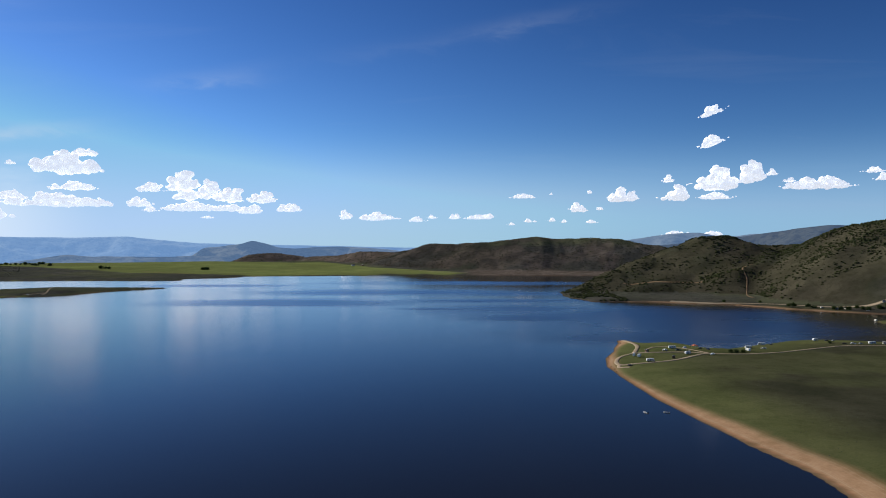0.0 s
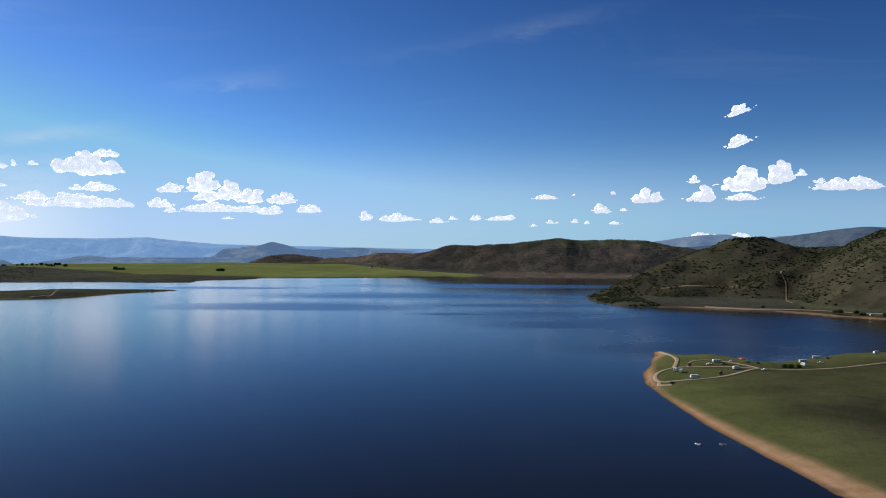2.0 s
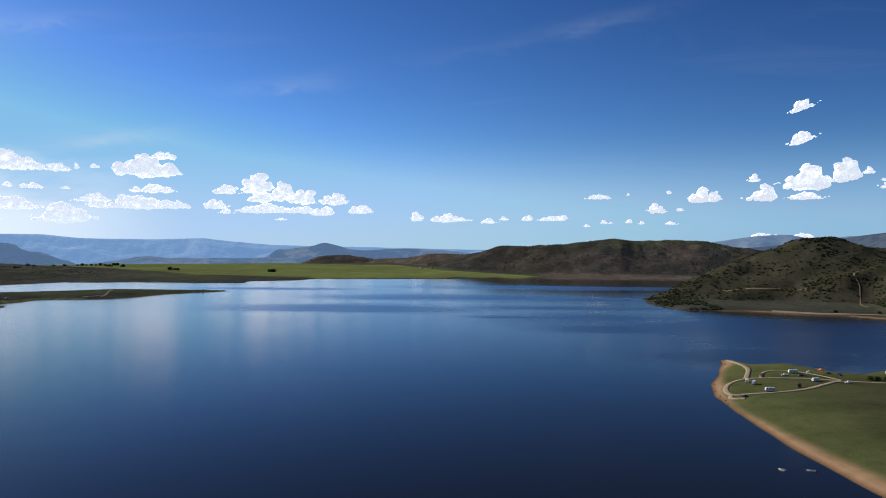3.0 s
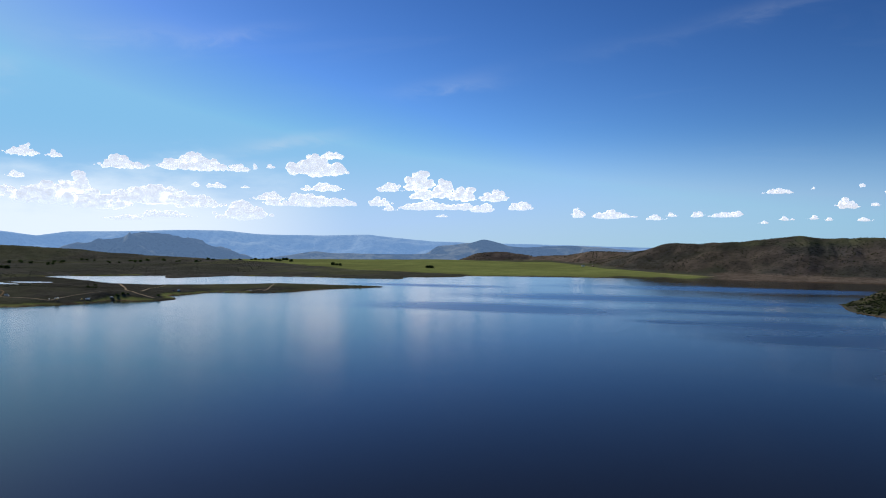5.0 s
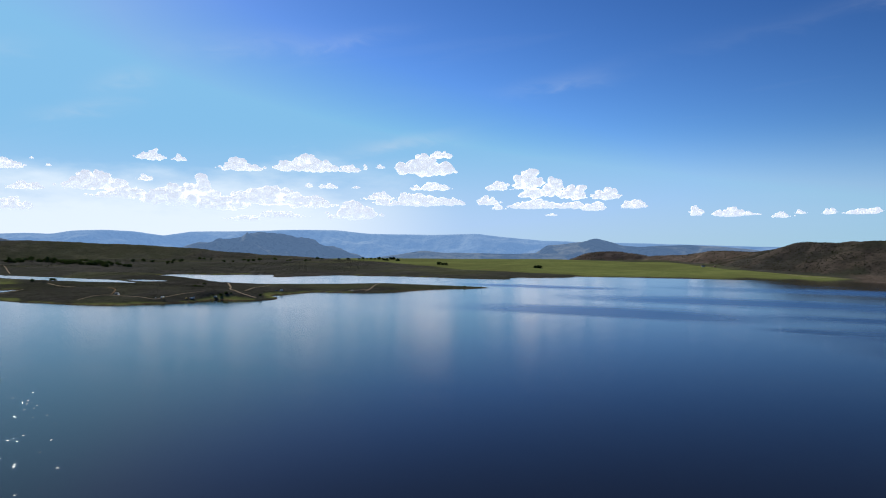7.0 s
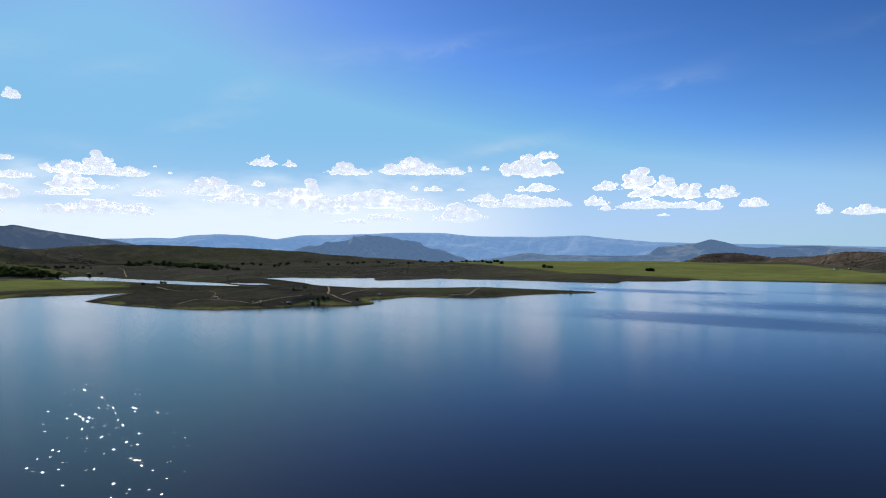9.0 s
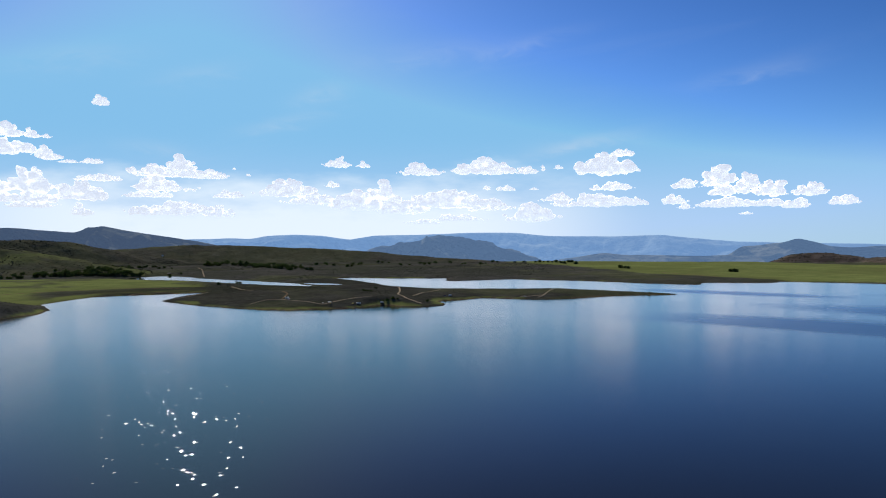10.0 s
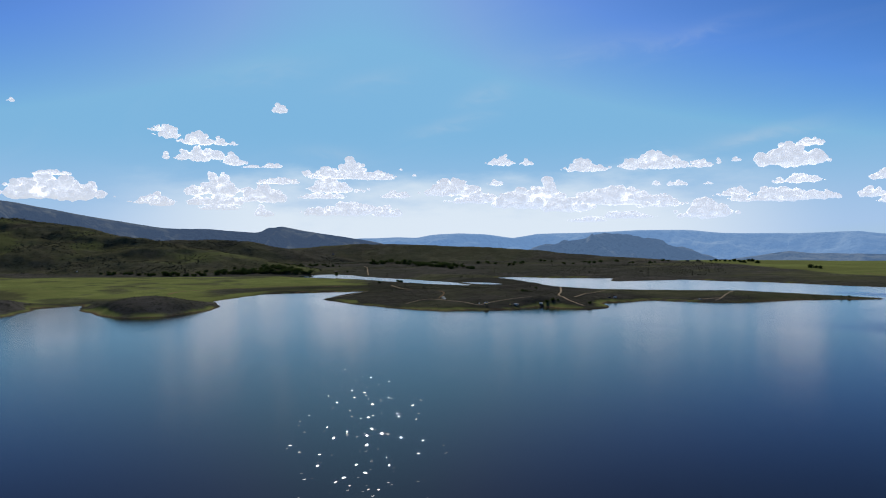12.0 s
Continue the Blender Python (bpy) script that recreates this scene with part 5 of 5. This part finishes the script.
tagged(set_down(hut(BROWN, "small brown wooden hut on the grass", 2.2, 2.2, 2.2), 153, 494, 65, size=0.75), group="huts on the point")
set_down(dome_tent(WHITE, "white dome tent on the grass of the point"), 176, 543, 30)
set_down(canopy(ORANGE, "orange canopy tent near the shore"), 184, 545, 10)
again(dark_car, 187, 542, 40, "black car beside the orange canopy")
again(truck_dark, 191, 537, 100, "dark pickup truck by the back track")
again(round_van, 168, 511.5, 200, "white camper trailer standing along the track")
again(truck_white, 183.5, 507.5, 20, "white pickup truck at the fork of the track")
van = set_down(travel_trailer(7.4, CREAM, BROWN, "cream camper trailer with a brown stripe"), 224, 547, 10, size=0.68)
again(big_van, 243, 569, 175, "long white travel trailer near the back shore")
again(truck_white, 233, 542, 5, "white pickup truck beside the cream trailer")
again(round_van, 217, 530, 100, "white camper trailer by the willow bushes")
again(dark_car, 249, 566, 30, "black car behind the long trailer")
again(round_van, 293, 587, 15, "white camper trailer far out on the point")
again(dark_car, 300, 583, 160, "black car parked near the back shore")
grey_car = set_down(car(GREY, "grey car parked by the far trailers"), 305, 582.5, 20, size=0.68)
again(dark_car, 302, 561, 5, "black car parked along the track")
again(truck_white, 309, 562, 175, "white pickup truck parked along the track")
again(grey_car, 315, 562, 10, "grey car parked along the track")
again(big_van, 324, 563, 3, "long white travel trailer beside the track")
again(van, 334, 562, 178, "cream camper trailer beside the track")
again(truck_dark, 343, 563, 0, "dark pickup truck in the row of campers")
boat = motor_boat("white motor boat drifting off the beach")
boat.matrix_basis = pose(107, 356, -0.05, 0, 0, 150) @ Matrix.Scale(0.6, 4)
tagged(copy_thing(boat, pose(97, 356, -0.05, 0, 0, 120)), "small white motor boat near the beach")
tagged(copy_thing(boat, pose(-380, 1430, -0.05, 0, 0, 30)), "white motor boat far out on the lake")

# ---- campers on the sage peninsula and beyond ----
again(van, -775, 824, 30, "cream camper trailer on the sage peninsula")
again(truck_white, -768, 821, 100, "white pickup truck on the sage peninsula")
again(round_van, -709, 834, 60, "white camper trailer above the shore")
set_down(canopy(YELLOW, "yellow canopy tent on the shore"), -703, 829, 10)
again(truck_white, -714, 828, 140, "white pickup truck by a campfire spot")
set_down(dome_tent(YELLOW, "yellow dome tent near the water"), -690, 853, 0)
again(big_van, -687, 859, 50, "long white travel trailer at the shore")
again(round_van, -682, 893, 20, "white camper trailer by the dark point")
again(truck_dark, -675, 1003, 20, "dark pickup truck by the cove")
again(round_van, -672, 1010, 80, "white camper trailer by the cove")
again(truck_white, -600, 1078, 60, "white pickup truck at the landing")
again(dark_car, -540, 1262, 20, "black car at the end of the spit")
again(truck_white, -532, 1258, 80, "white pickup truck at the end of the spit")
farm = set_down(house(14, 9, 5, WHITE, "white farmhouse with a grey roof"), -250, 2080, 20, 0.2, 0.6)
again(farm, -2353, 1555, 60, "white farmhouse among the far trees", 0.2)
again(farm, -1950, 1500, 10, "small white house on the sage flat", 0.2)
barn = set_down(house(18, 10, 6, BROWN, "brown wooden barn near the ponds"), -1610, 1150, 30, 0.2, 0.45)
again(barn, -225, 2095, 110, "brown barn beside the farmhouse", 0.2)
cabin = set_down(house(7, 5, 3, CREAM, "cream cabin on the gravel shore"), 474, 878, 25, 0.2, 0.6)
again(cabin, 512, 866, 60, "cream cabin by the shore road", 0.2)
again(round_van, 447, 880, 20, "white camper trailer on the far shore")
again(big_van, 459, 868, 35, "long white travel trailer on the far shore")
again(truck_white, 488, 856, 10, "white pickup truck on the shore road")
again(van, 440, 758, 80, "cream camper trailer on the green spit")
again(round_van, -1830, 640, 40, "white camper trailer in the meadow")

# ---- trees ----
KINDS = [tree(9, 9, 71, "broad dark green cottonwood tree"), tree(7, 8, 72, "round dark green willow tree", low=True), tree(11, 8, 73, "tall dark cottonwood tree"), tree(5, 6, 74, "low bushy dark green willow", low=True)]
rng = random.Random(5)


def grove(places, kinds, per=1, spread=0.0, scale=(0.8, 1.2), label=""):
    for x, y in places:
        for _ in range(per):
            px, py = x + rng.uniform(-spread, spread), y + rng.uniform(-spread, spread)
            k = KINDS[rng.choice(kinds)]
            ob = copy_thing(k, pose(px, py, ground_z(px, py) - 0.1, 0, 0, rng.uniform(0, 360)))
            s = rng.uniform(*scale)
            ob.scale = (s, s, s)
            if label:
                tagged(ob, label)


grove([(-588, 1846), (-582, 1848), (-594, 1847)], [1], 1, 1, (0.9, 1.15), "broad dark tree in the green meadow")
grove([(-825, 1825), (-836, 1829), (-812, 1820)], [1, 3], 1, 3, (0.8, 1.2), "dark bushy tree at the meadow edge")
grove([(-1246, 2094), (-1225, 2110), (-1205, 2120), (-1182, 2136), (-1160, 2140), (-1150, 2150), (-1270, 2080), (-1290, 2060), (-1130, 2060), (-1110, 2045), (-1065, 2018)], [1, 3, 3], 2, 9, (0.7, 1.2), "dark tree in a far hedgerow")
grove([(-1839, 1400), (-1863, 1456), (-1820, 1470), (-1768, 1467), (-1720, 1455), (-1660, 1440), (-1599, 1419), (-1560, 1420), (-1521, 1423), (-1450, 1401), (-1690, 1480)], [0, 1, 1, 2], 9, 26, (0.75, 1.4), "dark cottonwood in the creek tree line")
grove([(-1664, 1641), (-1600, 1630), (-1527, 1619), (-1536, 1679), (-1577, 1809), (-1412, 1827), (-1353, 1872), (-1277, 1874), (-1298, 1963), (-1450, 1750), (-1480, 1850)], [1, 3, 0], 3, 26, (0.6, 1.15), "dark tree on the far sage slope")
grove([(-1755, 681), (-1748, 700), (-1741, 723), (-1710, 745), (-1690, 760), (-1665, 778), (-1648, 803), (-1635, 815), (-1620, 828)], [1, 3], 4, 11, (0.45, 0.95), "low dark willow along the meadow edge")
grove([(-1672, 772), (-1652, 790), (-1625, 838)], [0, 1], 3, 9, (0.9, 1.3), "broad dark tree beside the meadow")
grove([(-1635, 889), (-1613, 913), (-1622, 940), (-1630, 965), (-1624, 985), (-1618, 1005), (-1615, 1030), (-1613, 1062), (-1660, 1000), (-1680, 1050)], [0, 1, 1, 3], 9, 20, (0.8, 1.5), "dark tree below the green hillside")
grove([(-1760, 1110), (-1800, 1160), (-1850, 1200), (-1814, 1255), (-1900, 1260)], [1, 3], 4, 16, (0.6, 1.1), "bushy dark tree in the side valley")
grove([(-1592, 1165), (-1560, 1128), (-1206, 1053), (-1137, 969)], [1, 3], 2, 8, (0.45, 0.85), "dark bushy tree beside the ponds")
grove([(364, 965), (406, 957), (412, 894), (419, 888), (430, 885), (433, 883), (436, 884), (439, 882), (454, 867), (471, 866), (488, 869), (480, 868), (490, 861), (415, 891), (462, 866), (500, 856), (510, 852)], [1, 2, 3], 1, 2, (0.45, 0.75), "dark tree along the gravel shore")
grove([(201, 520), (205, 520.5), (210, 521), (294, 566)], [1], 1, 0.3, (0.3, 0.38), "dense dark willow bush by the dirt track")
grove([(-768, 953), (-764, 957), (-770, 948), (-884, 1084), (-876, 1080), (-674, 903), (-668, 906), (-680, 899), (-640, 930)], [3], 1, 1.5, (0.35, 0.65), "dark bush on the sage peninsula")
grove([(-507, 1236), (-500, 1240), (-676, 1262), (-829, 1160)], [3], 1, 1.5, (0.3, 0.45), "small dark bush on the low spit")
for k, (x, y) in zip(KINDS, ((-1660, 860), (-1650, 880), (-1790, 1490), (-1700, 940))):
    k.matrix_basis = pose(x, y, ground_z(x, y) - 0.1)
